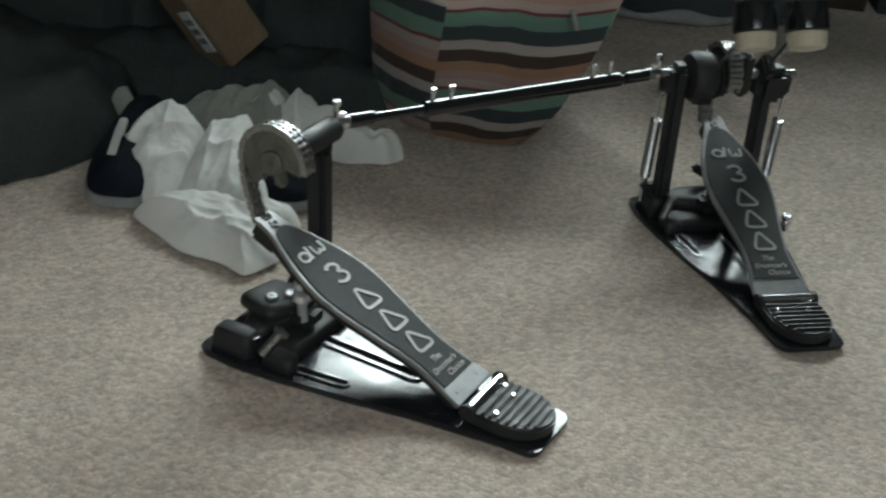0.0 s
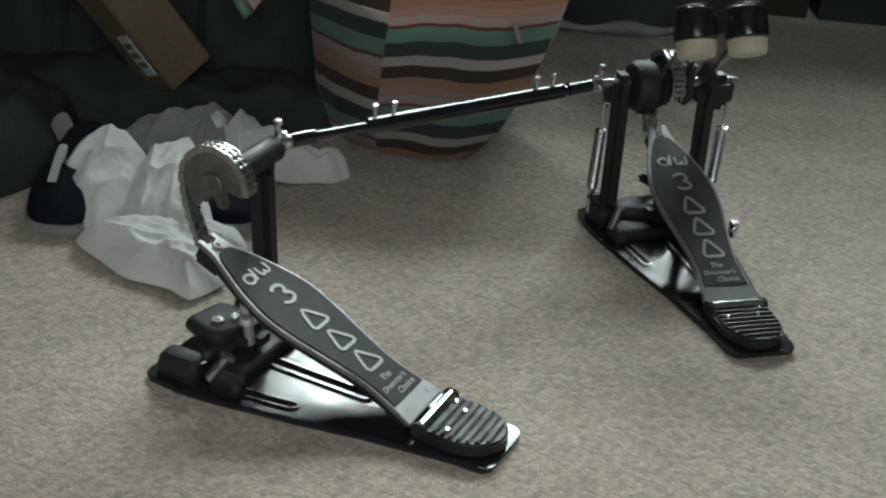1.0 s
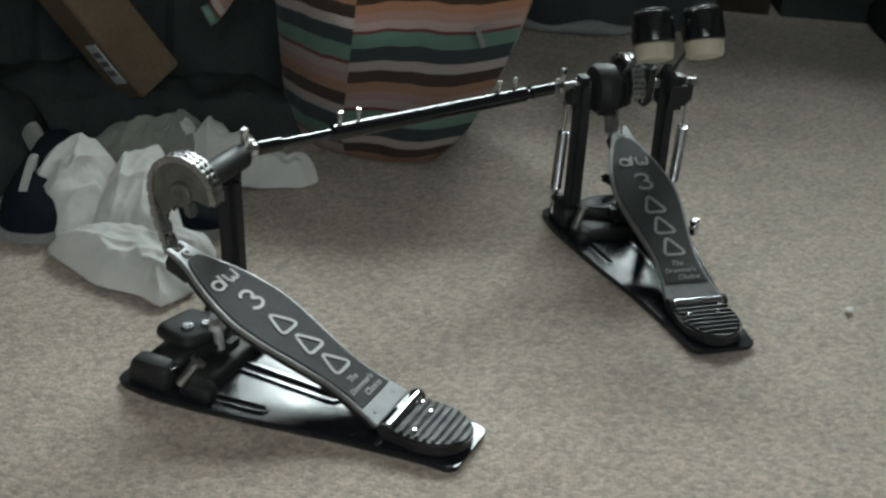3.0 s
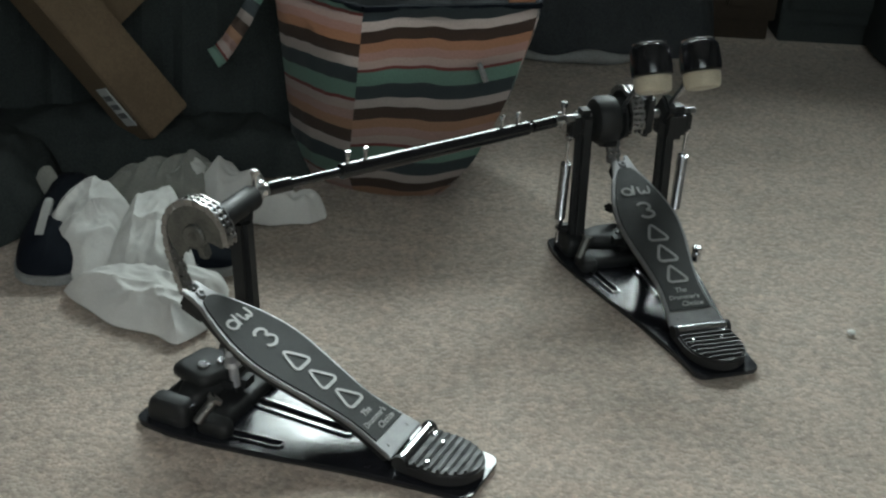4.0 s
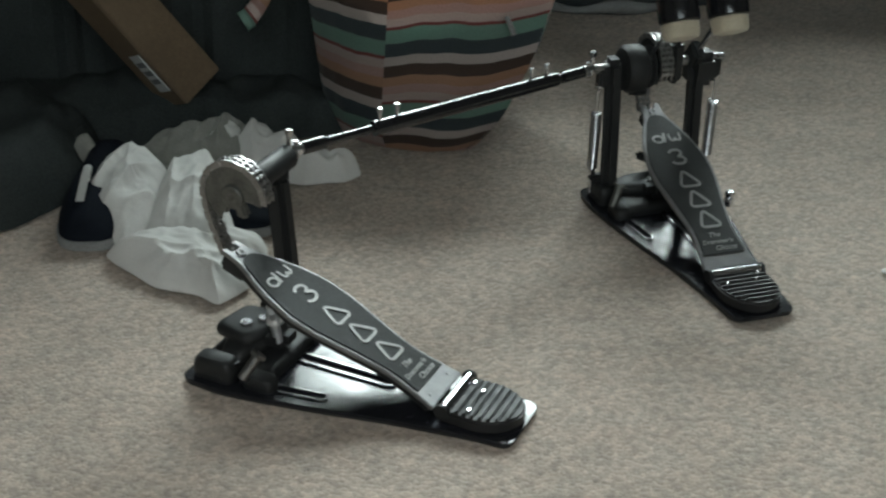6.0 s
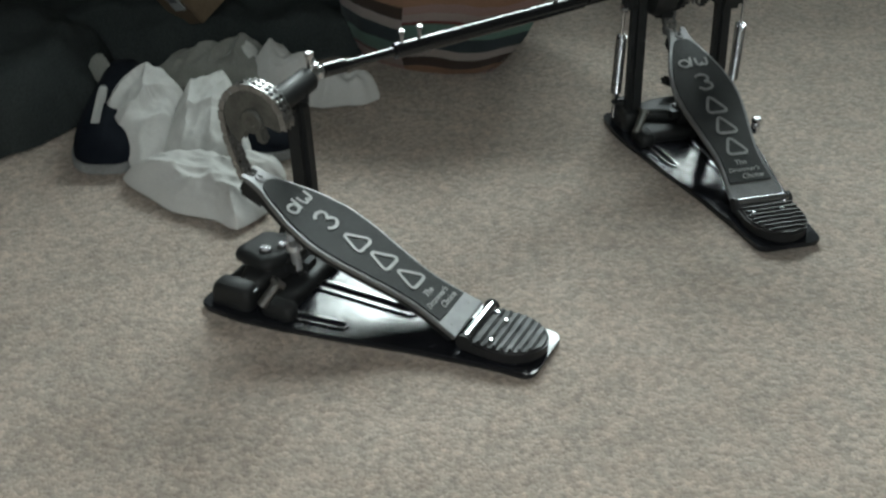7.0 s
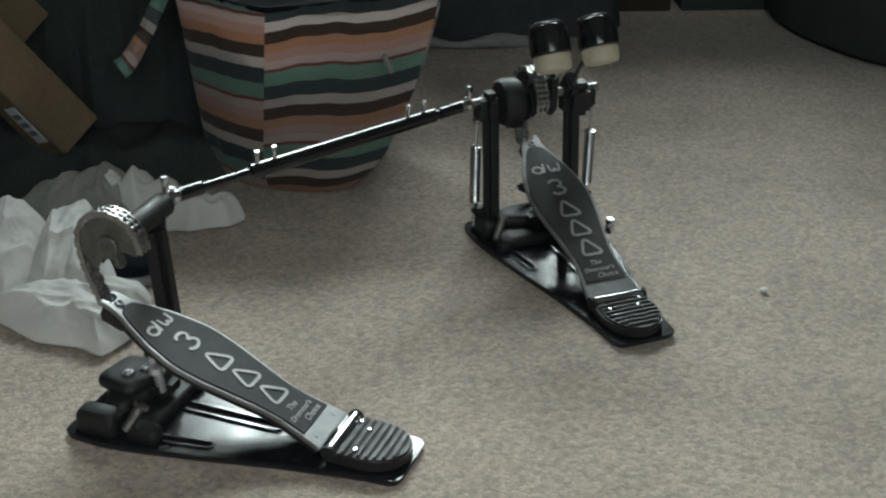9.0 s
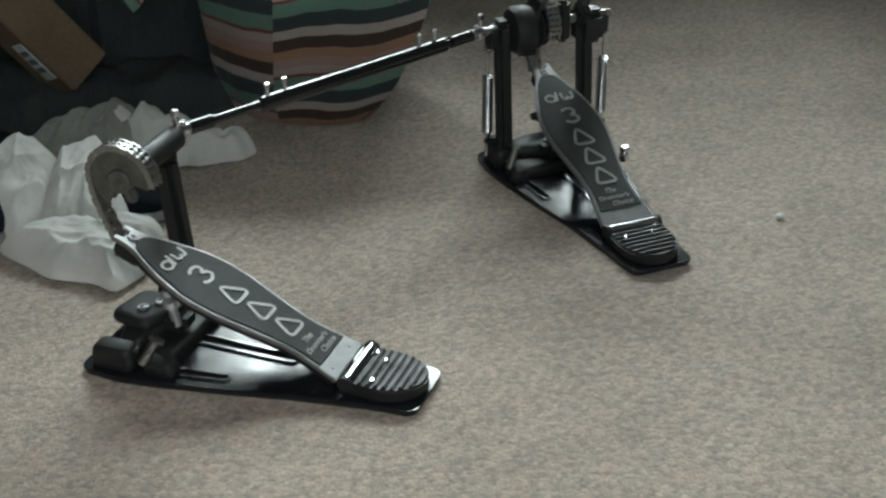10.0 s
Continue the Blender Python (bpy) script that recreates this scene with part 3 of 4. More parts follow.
def toe_clamp(root):
    """The hoop clamp's black castings at the toe."""
    bm = dome(rounded_poly([(-0.074, 0.196), (0.074, 0.196), (0.070, 0.236), (-0.070, 0.236)], 0.014, 8), 0.0052, 0.021)
    part("clamp_base", bm, BLACK_STEEL, root, "black clamp base")
    bm = dome(rounded_poly([(-0.055, 0.160), (0.055, 0.160), (0.062, 0.197), (-0.062, 0.197)], 0.012, 8), 0.0052, 0.019)
    part("clamp_bridge", bm, BLACK_STEEL, root, "black clamp bridge")
    bm = dome(rounded_poly([(-0.054, 0.196), (-0.020, 0.184), (0.020, 0.184), (0.054, 0.196), (0.050, 0.218), (0.024, 0.226), (-0.024, 0.226), (-0.050, 0.218)], 0.009, 6), 0.018, 0.032)
    part("clamp_jaw", bm, BLACK_STEEL, root, "black clamp jaw")
    for s in (-1, 1):
        for y0, y1, h in ((0.152, 0.186, 0.017), (0.194, 0.238, 0.026)):
            pts = [(s * 0.048, y0), (s * (0.055 + y0 * 0.085), y0), (s * (0.052 + y1 * 0.085), y1), (s * 0.048, y1)]
            bm = dome(rounded_poly(pts, 0.0085, 8), 0.0052, h + 0.002)
            bmesh.ops.recalc_face_normals(bm, faces=bm.faces[:])
            part("clamp_cheek", bm, BLACK_STEEL, root, "black cast clamp cheek")
    part("clamp_block", rounded_box(0.034, 0.030, 0.028, pose(-0.004, 0.180, 0.031), 0.0095, 5), BLACK_STEEL, root, "black clamp block")
    bm = bmesh.new()
    rod(bm, (0, 0.205, 0.018), (0, 0.205, 0.028), 0.012, segments=20)
    part("pivot", bm, BLACK_STEEL, root)


def pedal(name, x, y, turn, angle, label):
    root = thing(name, pose(x, y, 0, 0, 0, turn), label, "drum pedal", "linked pedals of a double bass drum pedal")
    base_plate(root)
    heel(root)
    footboard(root, angle)
    toe_clamp(root)
    return root


def post(root, x, z_top, w=0.0185, d=0.019, y0=0.210, y1=AXLE_Y):
    """An upright of rounded square section that leans a little towards the toe."""
    a, b = Vector((x, y0, 0.005)), Vector((x, y1, z_top))
    bm = rounded_box(w, d, (b - a).length, Matrix.Translation((a + b) / 2) @ Matrix.Rotation(-math.atan2(y1 - y0, z_top - 0.005), 4, "X"), 0.0055, 4)
    return part("post", bm, BLACK_STEEL, root, "black upright post")


# the pedal without beaters
aux = pedal("auxiliary_pedal", 0.0444, 0.9933, 64.57, 22.13, "black and silver drum pedal with one post and no beater")
post(aux, 0.071, 0.160, 0.021, 0.022)
part("bearing_housing", turned([(0, 0.010), (0.001, 0.0125), (0.064, 0.0125), (0.066, 0.0105)], (0.028, AXLE_Y, AXLE_Z), (1, AXLE_Y, AXLE_Z)), BLACK_STEEL, aux, "black tubular bearing housing")
part("housing_cap", rounded_box(0.022, 0.026, 0.034, pose(0.072, AXLE_Y, AXLE_Z - 0.006), 0.0095, 5), BLACK_STEEL, aux, "rounded black bearing elbow")
bm = bmesh.new()
rod(bm, (-0.010, AXLE_Y, AXLE_Z), (0.104, AXLE_Y, AXLE_Z), 0.0055)
part("axle", bm, STEEL, aux)
sprocket(aux, 0.0, -60, 190)
chain(aux, 0.0, 188)
part("clamp_jaw", dome(rounded_poly([(-0.040, 0.196), (-0.014, 0.184), (0.018, 0.188), (0.020, 0.230), (-0.030, 0.240)], 0.012, 7), 0.030, 0.0425), BLACK_STEEL, aux, "rounded black clamp jaw")
for bx, by, br in ((-0.018, 0.208, 0.0062), (-0.004, 0.198, 0.0042)):
    part("bolt", turned([(0, br), (0.003, br), (0.004, br * 0.85), (0.004, br * 0.5), (0.0025, br * 0.45), (0.0025, 0.0004)], (bx, by, 0.0415), (bx, by, 1), 18), CHROME, aux, "chrome bolt with a recessed head")
hex_bolt((-0.056, 0.199, 0.014), (-0.056, 0.199, 0.024), 0.0036, 0.004, aux)
hex_bolt((-0.072, 0.180, 0.020), (-0.057, 0.169, 0.042), 0.0050, 0.003, aux, "tension_rod", STEEL)
wing_screw(aux, -0.015, 0.177, 0.046, -8, 1.45, 35)

# the pedal with both beaters
main = pedal("primary_pedal", 0.3572, 1.2344, 17.2, 22.48, "black and silver drum pedal with two beaters on its axle")
for sx in (-0.055, 0.052):
    post(main, sx, 0.160)
part("bearing_block", rounded_box(0.026, 0.030, 0.036, pose(-0.057, AXLE_Y, AXLE_Z - 0.006), 0.008, 4), BLACK_STEEL, main, "black bearing block")
part("bearing_block", rounded_box(0.040, 0.032, 0.042, pose(0.058, AXLE_Y, AXLE_Z - 0.011), 0.009, 4), BLACK_STEEL, main, "black bearing block")
part("cam_housing", turned([(0, 0.018), (0.002, 0.025), (0.007, 0.0285), (0.020, 0.0285), (0.026, 0.0265), (0.029, 0.021), (0.032, 0.0185), (0.034, 0.0235), (0.036, 0.0235), (0.037, 0.020)], (-0.048, AXLE_Y - 0.004, AXLE_Z - 0.002), (1, AXLE_Y - 0.004, AXLE_Z - 0.002), 36), BLACK_STEEL, main, "round black cam housing")
part("cam_flange", rounded_box(0.034, 0.026, 0.026, pose(-0.030, AXLE_Y - 0.012, AXLE_Z - 0.020, 25), 0.0095, 4), BLACK_STEEL, main, "black lower cam lobe")
hex_bolt((-0.030, AXLE_Y - 0.016, AXLE_Z + 0.004), (-0.030, AXLE_Y - 0.024, AXLE_Z + 0.008), 0.0040, 0.003, main, "bolt", CAST)
part("cam_arm", rounded_box(0.016, 0.030, 0.052, pose(0.020, AXLE_Y, AXLE_Z + 0.002), 0.005, 3), BLACK_STEEL, main, "black cam arm")
bm = bmesh.new()
rod(bm, (-0.080, AXLE_Y, AXLE_Z), (0.086, AXLE_Y, AXLE_Z), 0.0055)
part("axle", bm, STEEL, main)
sprocket(main, -0.004, -60, 190, BLACK_STEEL)
chain(main, -0.004, 196)
for s, x in ((-1, -0.073), (1, 0.080)):
    part("spring", helix((x, AXLE_Y, 0.045), (x, AXLE_Y, 0.116), 0.0054, 0.0013, 26), CHROME, main, "bright coil spring")
    bm = bmesh.new()
    rod(bm, (x, AXLE_Y, 0.012), (x, AXLE_Y, 0.150), 0.0019, segments=10)
    part("spring_rod", bm, CHROME, main)
    part("spring_eye", turned([(0, 0.004), (0.001, 0.0055), (0.006, 0.0055), (0.007, 0.004)], (x - 0.0035, AXLE_Y, 0.150), (x + 1, AXLE_Y, 0.150), 18), CHROME, main)
    part("spring_lug", rounded_box(0.020, 0.014, 0.009, pose(x + s * -0.006, AXLE_Y - 0.003, 0.033), 0.003, 2), BLACK_STEEL, main)
    part("nut", turned([(0, 0.005), (0.006, 0.005)], (x, AXLE_Y, 0.038), (x, AXLE_Y, 1), 6), CHROME, main)
    part("lever", rounded_box(0.010, 0.016, 0.026, pose(x - s * 0.003, AXLE_Y, AXLE_Z - 0.010), 0.003), BLACK_STEEL, main)
hex_bolt((-0.066, 0.172, 0.016), (-0.054, 0.180, 0.040), 0.0050, 0.002, main, "tension_rod", CAST)
part("clamp_lever", rounded_box(0.030, 0.012, 0.010, pose(-0.002, 0.226, 0.048, 0, 30, 25), 0.003), BLACK_STEEL, main, "black clamp lever")
bm = bmesh.new()
rod(bm, (0.046, 0.130, 0.018), (0.062, 0.124, 0.030), 0.0035, segments=12)
part("clamp_spindle", bm, CHROME, main)
part("clamp_knob", turned([(0, 0.0036), (0.004, 0.0052), (0.010, 0.0056), (0.013, 0.0040), (0.014, 0.0058), (0.018, 0.0058), (0.0195, 0.0045)], (0.061, 0.124, 0.024), (0.063, 0.123, 1), 18), CHROME, main, "bright chrome clamp knob")


def beater(x, y, z):
    """A two-sided beater head on its shaft, thrown back towards the player."""
    base = Vector((x, AXLE_Y, AXLE_Z))
    top = Vector((x, y, z))
    s = (top - base).normalized()
    ax = Vector((0.0, -0.50, -0.87)).normalized()
    part("beater_hub", rounded_box(0.014, 0.026, 0.040, Matrix.Translation((x, AXLE_Y, AXLE_Z + 0.002)) @ pose(0, 0, 0, math.degrees(math.atan2(-s.y, s.z))), 0.003), BLACK_STEEL, main)
    part("beater_shaft", rod(bmesh.new(), base, top, 0.0034, segments=14), CHROME, main)
    head = part("beater_head", turned([(0, 0.0165), (0.0015, 0.0200), (0.005, 0.0222), (0.024, 0.0236), (0.033, 0.0232), (0.0345, 0.018)], top - ax * 0.024, top + ax, 36), BLACK_GLOSS, main, "shiny black plastic beater head")
    part("felt_face", turned([(0, 0.018), (0.001, 0.0212), (0.014, 0.0205), (0.0175, 0.0188), (0.019, 0.013)], top + ax * 0.0105, top + ax * 2, 36), FELT, head, "cream felt striking face")
    part("cap_rim", turned([(0, 0.0165), (0.0008, 0.0188), (0.0022, 0.0188), (0.003, 0.016)], top - ax * 0.0265, top + ax, 36), CHROME, head)


beater(-0.014, 0.158, 0.256)
beater(0.046, 0.158, 0.258)

# ---- the shaft between the pedals ----
A0 = aux.matrix_world @ Vector((0.100, AXLE_Y + 0.004, AXLE_Z + 0.001))
B0 = main.matrix_world @ Vector((-0.078, AXLE_Y + 0.004, AXLE_Z - 0.001))


def drive_shaft():
    d = (B0 - A0).normalized()
    n = (B0 - A0).length
    side = Vector((0, 0, 1)).cross(d).normalized()
    up = d.cross(side)
    at = lambda s, h=0.0: A0 + d * s + up * h
    root = thing("drive_shaft", Matrix.Translation(A0), "long black linkage shaft with chrome set screws between both pedals", "shaft")
    inv = Matrix.Translation(-A0)

    def piece(name, bm, mat, label=""):
        bm.transform(inv)
        return part(name, bm, mat, root, label)
    for s, e in ((0.0, 0.020), (n - 0.020, n)):
        piece("joint_yoke", turned([(0, 0.005), (0.002, 0.0072), (0.012, 0.0072), (0.020, 0.0055)], at(s), at(e), 20), STEEL, "steel universal joint")
        bm = bmesh.new()
        c = (s + e) / 2
        rod(bm, at(c) - side * 0.0085, at(c) + side * 0.0085, 0.003, segments=12)
        rod(bm, at(c, -0.009), at(c, 0.010), 0.003, segments=12)
        piece("joint_cross", bm, CHROME)
    for s, e in ((0.016, 0.044), (n - 0.052, n - 0.018)):
        piece("joint_sleeve", turned([(0, 0.0055), (0.001, 0.0072), (e - s - 0.001, 0.0072), (e - s, 0.0055)], at(s), at(e), 24), BLACK_GLOSS, "black joint sleeve")
    bm = bmesh.new()
    rod(bm, at(0.042), at(n - 0.048), 0.0048, segments=24)
    piece("inner_rod", bm, BLACK_GLOSS)
    piece("outer_tube", turned([(0, 0.0068), (0.001, 0.0085), (0.252, 0.0085), (0.253, 0.0068)], at(0.103), at(n), 28), BLACK_GLOSS, "black outer tube")
    for s in (0.112, 0.134, 0.318, 0.341):
        bm = bmesh.new()
        rod(bm, at(s, 0.006), at(s, 0.019), 0.0022, segments=12)
        rod(bm, at(s, 0.0165), at(s, 0.0215), 0.0030, segments=4)
        piece("set_screw", bm, CHROME)
    for s, h in ((0.002, 0.024), (n - 0.004, 0.022)):
        bm = bmesh.new()
        rod(bm, at(s, 0.0), at(s, h - 0.004), 0.0030, segments=12)
        rod(bm, at(s, h - 0.006), at(s, h), 0.0042, segments=4)
        piece("set_screw", bm, CHROME)


drive_shaft()


# ---- things on the carpet ----
def striped_bag():
    """A slouching tote: front panel, side panel, back, dark rim, zip pull and a strap."""
    root = thing("striped_bag", pose(0, 1.6, 0), "slouching striped canvas tote bag in cream, brown, salmon and green", "bag")
    inv = Matrix.Translation((0, -1.6, 0))
    nz = 26

    def corner(k, z):
        """Plan points of the bag at height z: left back, seam, right front, right back."""
        t = z / 0.25
        b = 1 - (1 - min(t / 0.35, 1)) ** 2
        right = np.interp(z, (0.0, 0.055, 0.133, 0.222, 0.27), (0.080, 0.120, 0.158, 0.186, 0.194))
        return {"lb": Vector((-0.112 - 0.030 * t, 1.640 - 0.01 * t, z)), "seam": Vector((-0.040 + 0.014 * t, 1.560 - 0.012 * b, z)),
                "rf": Vector((right, 1.555 - 0.02 * b + 0.070 * t, z)), "rb": Vector((right + 0.012, 1.72, z)), "bk": Vector((-0.07, 1.73, z))}[k]

    def panel(name, a, b, n, bulge, mat, label=""):
        bm = bmesh.new()
        uvl = bm.loops.layers.uv.new("UVMap")
        rows, uvs = [], {}
        for j in range(nz + 1):
            z = 0.25 * j / nz
            p, q = corner(a, z), corner(b, z)
            d = q - p
            nr = Vector((d.y, -d.x, 0)).normalized()
            low = max(0.0, 1 - z / 0.05)
            row = []
            for i in range(n + 1):
                s = i / n
                w = 4 * s * (1 - s)
                c = p.lerp(q, s) + nr * (bulge * w * (1 - 0.55 * (z / 0.25)) - 0.012 * low ** 2 + 0.004 * noise.noise((s * 5, z * 22, 3 + n)) * w)
                c.z = z + 0.004 * noise.noise((s * 6, 1, 8)) * (z / 0.25) + 0.001
                v = bm.verts.new(c)
                uvs[v] = (s * d.length, z - (0.012 * s + 0.004 * math.sin(s * 7) if n > 20 else 0.0))
                row.append(v)
            rows.append(row)
        for r0, r1 in zip(rows, rows[1:]):
            for i in range(n):
                f = bm.faces.new((r0[i], r0[i + 1], r1[i + 1], r1[i]))
                for l in f.loops:
                    l[uvl].uv = uvs[l.vert]
        r = bmesh.ops.solidify(bm, geom=bm.faces[:], thickness=0.003)
        bm.transform(inv)
        return part(name, bm, mat, root, label)
    front = panel("front_panel", "seam", "rf", 34, 0.012, striped("front_stripes", 0.35, False), "striped canvas front panel")
    panel("side_panel", "lb", "seam", 16, 0.014, striped("side_stripes", 0.41, True, 0.111), "striped canvas side panel")
    panel("end_panel", "rf", "rb", 12, 0.010, striped("end_stripes", 0.35, False))
    panel("back_panel", "rb", "bk", 16, 0.010, striped("back_stripes", 0.56, False))
    panel("back_panel", "bk", "lb", 10, 0.006, striped("back_side_stripes", 0.30, True))
    for a, b, n in (("lb", "seam", 10), ("seam", "rf", 20), ("rf", "rb", 8)):
        bm = bmesh.new()
        pts = [corner(a, 0.25).lerp(corner(b, 0.25), i / n) for i in range(n + 1)]
        for p, q in zip(pts, pts[1:]):
            rod(bm, p, q, 0.0045, segments=8)
        bm.transform(inv)
        part("rim", bm, NAVY, root, "dark bound rim")
    bm = bmesh.new()
    rows = [[bm.verts.new((-0.095 + 0.0255 * i, -0.005 + 0.017 * j + 0.0016 * i, 0.222 + 0.02 * noise.noise((i * 0.6, j * 0.6, 2.0)))) for i in range(11)] for j in range(7)]
    for r0, r1 in zip(rows, rows[1:]):
        for i in range(10):
            bm.faces.new((r0[i], r0[i + 1], r1[i + 1], r1[i]))
    part("contents", bm, DARK_FABRIC, root, "dark folded cloth inside the bag")
    bm = plate([(corner(k, 0.0).x * 0.8, 1.64 + (corner(k, 0.0).y - 1.64) * 0.75) for k in ("lb", "seam", "rf", "rb", "bk")], 0.001, 0.004, m=inv)
    part("bottom", bm, DARK_FABRIC, root)
    bm = bmesh.new()
    rod(bm, (0.118, 1.548 - 1.6, 0.190), (0.128, 1.545 - 1.6, 0.168), 0.0032, 0.0042, segments=8)
    part("zip_pull", bm, WHITE_RUBBER, front, "pale leather zip pull")
    return root


striped_bag()


def heap(name, lumps, x0, x1, y0, y1, step, mat, label, category, fold=0.012, seed=0.0, scale=14):
    """Crumpled fabric: overlapping flat-topped mounds with steep edges, broad planes and sharp creases."""
    bm = bmesh.new()
    nx, ny = int((x1 - x0) / step), int((y1 - y0) / step)
    g = {}
    cx, cy = (x0 + x1) / 2, (y0 + y1) / 2

    def field(x, y):
        wx = x + 0.020 * noise.noise((x * 13, y * 13, seed + 7)) + 0.006 * noise.noise((x * 45, y * 45, seed + 2))
        wy = y + 0.020 * noise.noise((x * 13, y * 13, seed + 9)) + 0.006 * noise.noise((x * 45, y * 45, seed + 5))
        best, h = -9.0, 0.0
        for ex, ey, rx, ry, rot, top in lumps:
            c, s = math.cos(radians(rot)), math.sin(radians(rot))
            u, v = ((wx - ex) * c + (wy - ey) * s) / rx, (-(wx - ex) * s + (wy - ey) * c) / ry
            q = 1 - (u * u + v * v)
            best = max(best, q)
            if q > 0:
                h = max(h, top * (min(q * 2.2, 1.0) ** 0.55 * 0.75 + 0.25 * q))
        return best, h

    def facets(x, y, cell, key):
        """Height of a crumpled sheet: flat tilted triangles that meet in crisp folds."""
        x, y = x + 0.3 * cell * noise.noise((x / cell * 0.7, y / cell * 0.7, key)), y + 0.3 * cell * noise.noise((x / cell * 0.7, y / cell * 0.7, key + 5))
        p, q = (x * 0.8 - y * 0.6) / cell, (x * 0.6 + y * 0.8) / cell / 1.5
        i, j = math.floor(p), math.floor(q)
        fx, fy = p - i, q - j
        at = lambda m, n: math.sin(m * 127.1 + n * 311.7 + key * 17.3) * 4375.85 % 1.0 - 0.5
        if fx + fy < 1:
            return at(i, j) * (1 - fx - fy) + at(i + 1, j) * fx + at(i, j + 1) * fy
        return at(i + 1, j + 1) * (fx + fy - 1) + at(i + 1, j) * (1 - fy) + at(i, j + 1) * (1 - fx)

    rnd = random.Random(int(seed * 10) + 3)
    creases = []
    for _ in range(int(420 * (x1 - x0) * (y1 - y0))):
        a = rnd.gauss(-0.6, 0.8)
        creases.append((rnd.uniform(x0, x1), rnd.uniform(y0, y1), math.cos(a), math.sin(a), rnd.uniform(0.03, 0.10), rnd.uniform(0.35, 1.1) * fold, rnd.uniform(0.005, 0.011), rnd.uniform(0.016, 0.036), rnd.uniform(-4, 4)))

    def crease(x, y):
        """Sharp-crested ridges, steep on one side and broad on the other, bent a little along their run."""
        z = 0.0
        for px, py, ux, uy, run, top, near, far, bend in creases:
            along = (x - px) * ux + (y - py) * uy
            if abs(along) < run:
                off = -(x - px) * uy + (y - py) * ux + bend * along * along
                f = (1 - (along / run) ** 2)
                z = max(z, top * f * math.exp(-abs(off) / (near if off < 0 else far)))
        return z

    for j in range(ny + 1):
        for i in range(nx + 1):
            x, y = x0 + i * step, y0 + j * step
            q, h = field(x, y)
            if q < 0:
                continue
            a = 0.7 + noise.noise(((x - cx) * 3, (y - cy) * 3, seed + 11)) * 0.9
            u, v = (x - cx) * math.cos(a) + (y - cy) * math.sin(a), -(x - cx) * math.sin(a) + (y - cy) * math.cos(a)
            r1 = (1 - abs(noise.noise((u * scale, v * scale * 0.45, seed))) * 2) ** 3
            big = noise.noise((x * scale * 0.6, y * scale * 0.6, seed + 6))
            z = h + (fold * 0.12 * r1 + fold * 0.7 * big + fold * 1.7 * facets(x, y, 0.052, seed) + fold * 0.55 * facets(x, y, 0.024, seed + 2) + 0.7 * crease(x, y)) * min(h / 0.03, 1)
            g[i, j] = bm.verts.new((x - cx, y - cy, max(z, 0.002)))
    for (i, j) in list(g):
        q = [(i, j), (i + 1, j), (i + 1, j + 1), (i, j + 1)]
        if all(k in g for k in q):
            bm.faces.new([g[k] for k in q])
    for v in [v for v in bm.verts if not v.link_faces]:
        bm.verts.remove(v)
    rim = {v for e in bm.edges if e.is_boundary for v in e.verts}
    for v in rim:
        x, y = v.co.x + cx, v.co.y + cy
        for _ in range(3):
            f = field(x, y)[0]
            gx, gy = (field(x + 0.001, y)[0] - f) / 0.001, (field(x, y + 0.001)[0] - f) / 0.001
            k = max(gx * gx + gy * gy, 1.0)
            x, y = x - max(min(f * gx / k, 0.004), -0.004), y - max(min(f * gy / k, 0.004), -0.004)
        v.co = (x - cx, y - cy, 0.0012)
    for _ in range(2):
        bmesh.ops.smooth_vert(bm, verts=[v for v in bm.verts if v not in rim], factor=0.25, use_axis_x=True, use_axis_y=True, use_axis_z=True)
    ob = part(name, bm, mat)
    ob.location = (cx, cy, 0)
    return tagged(ob, label, category)


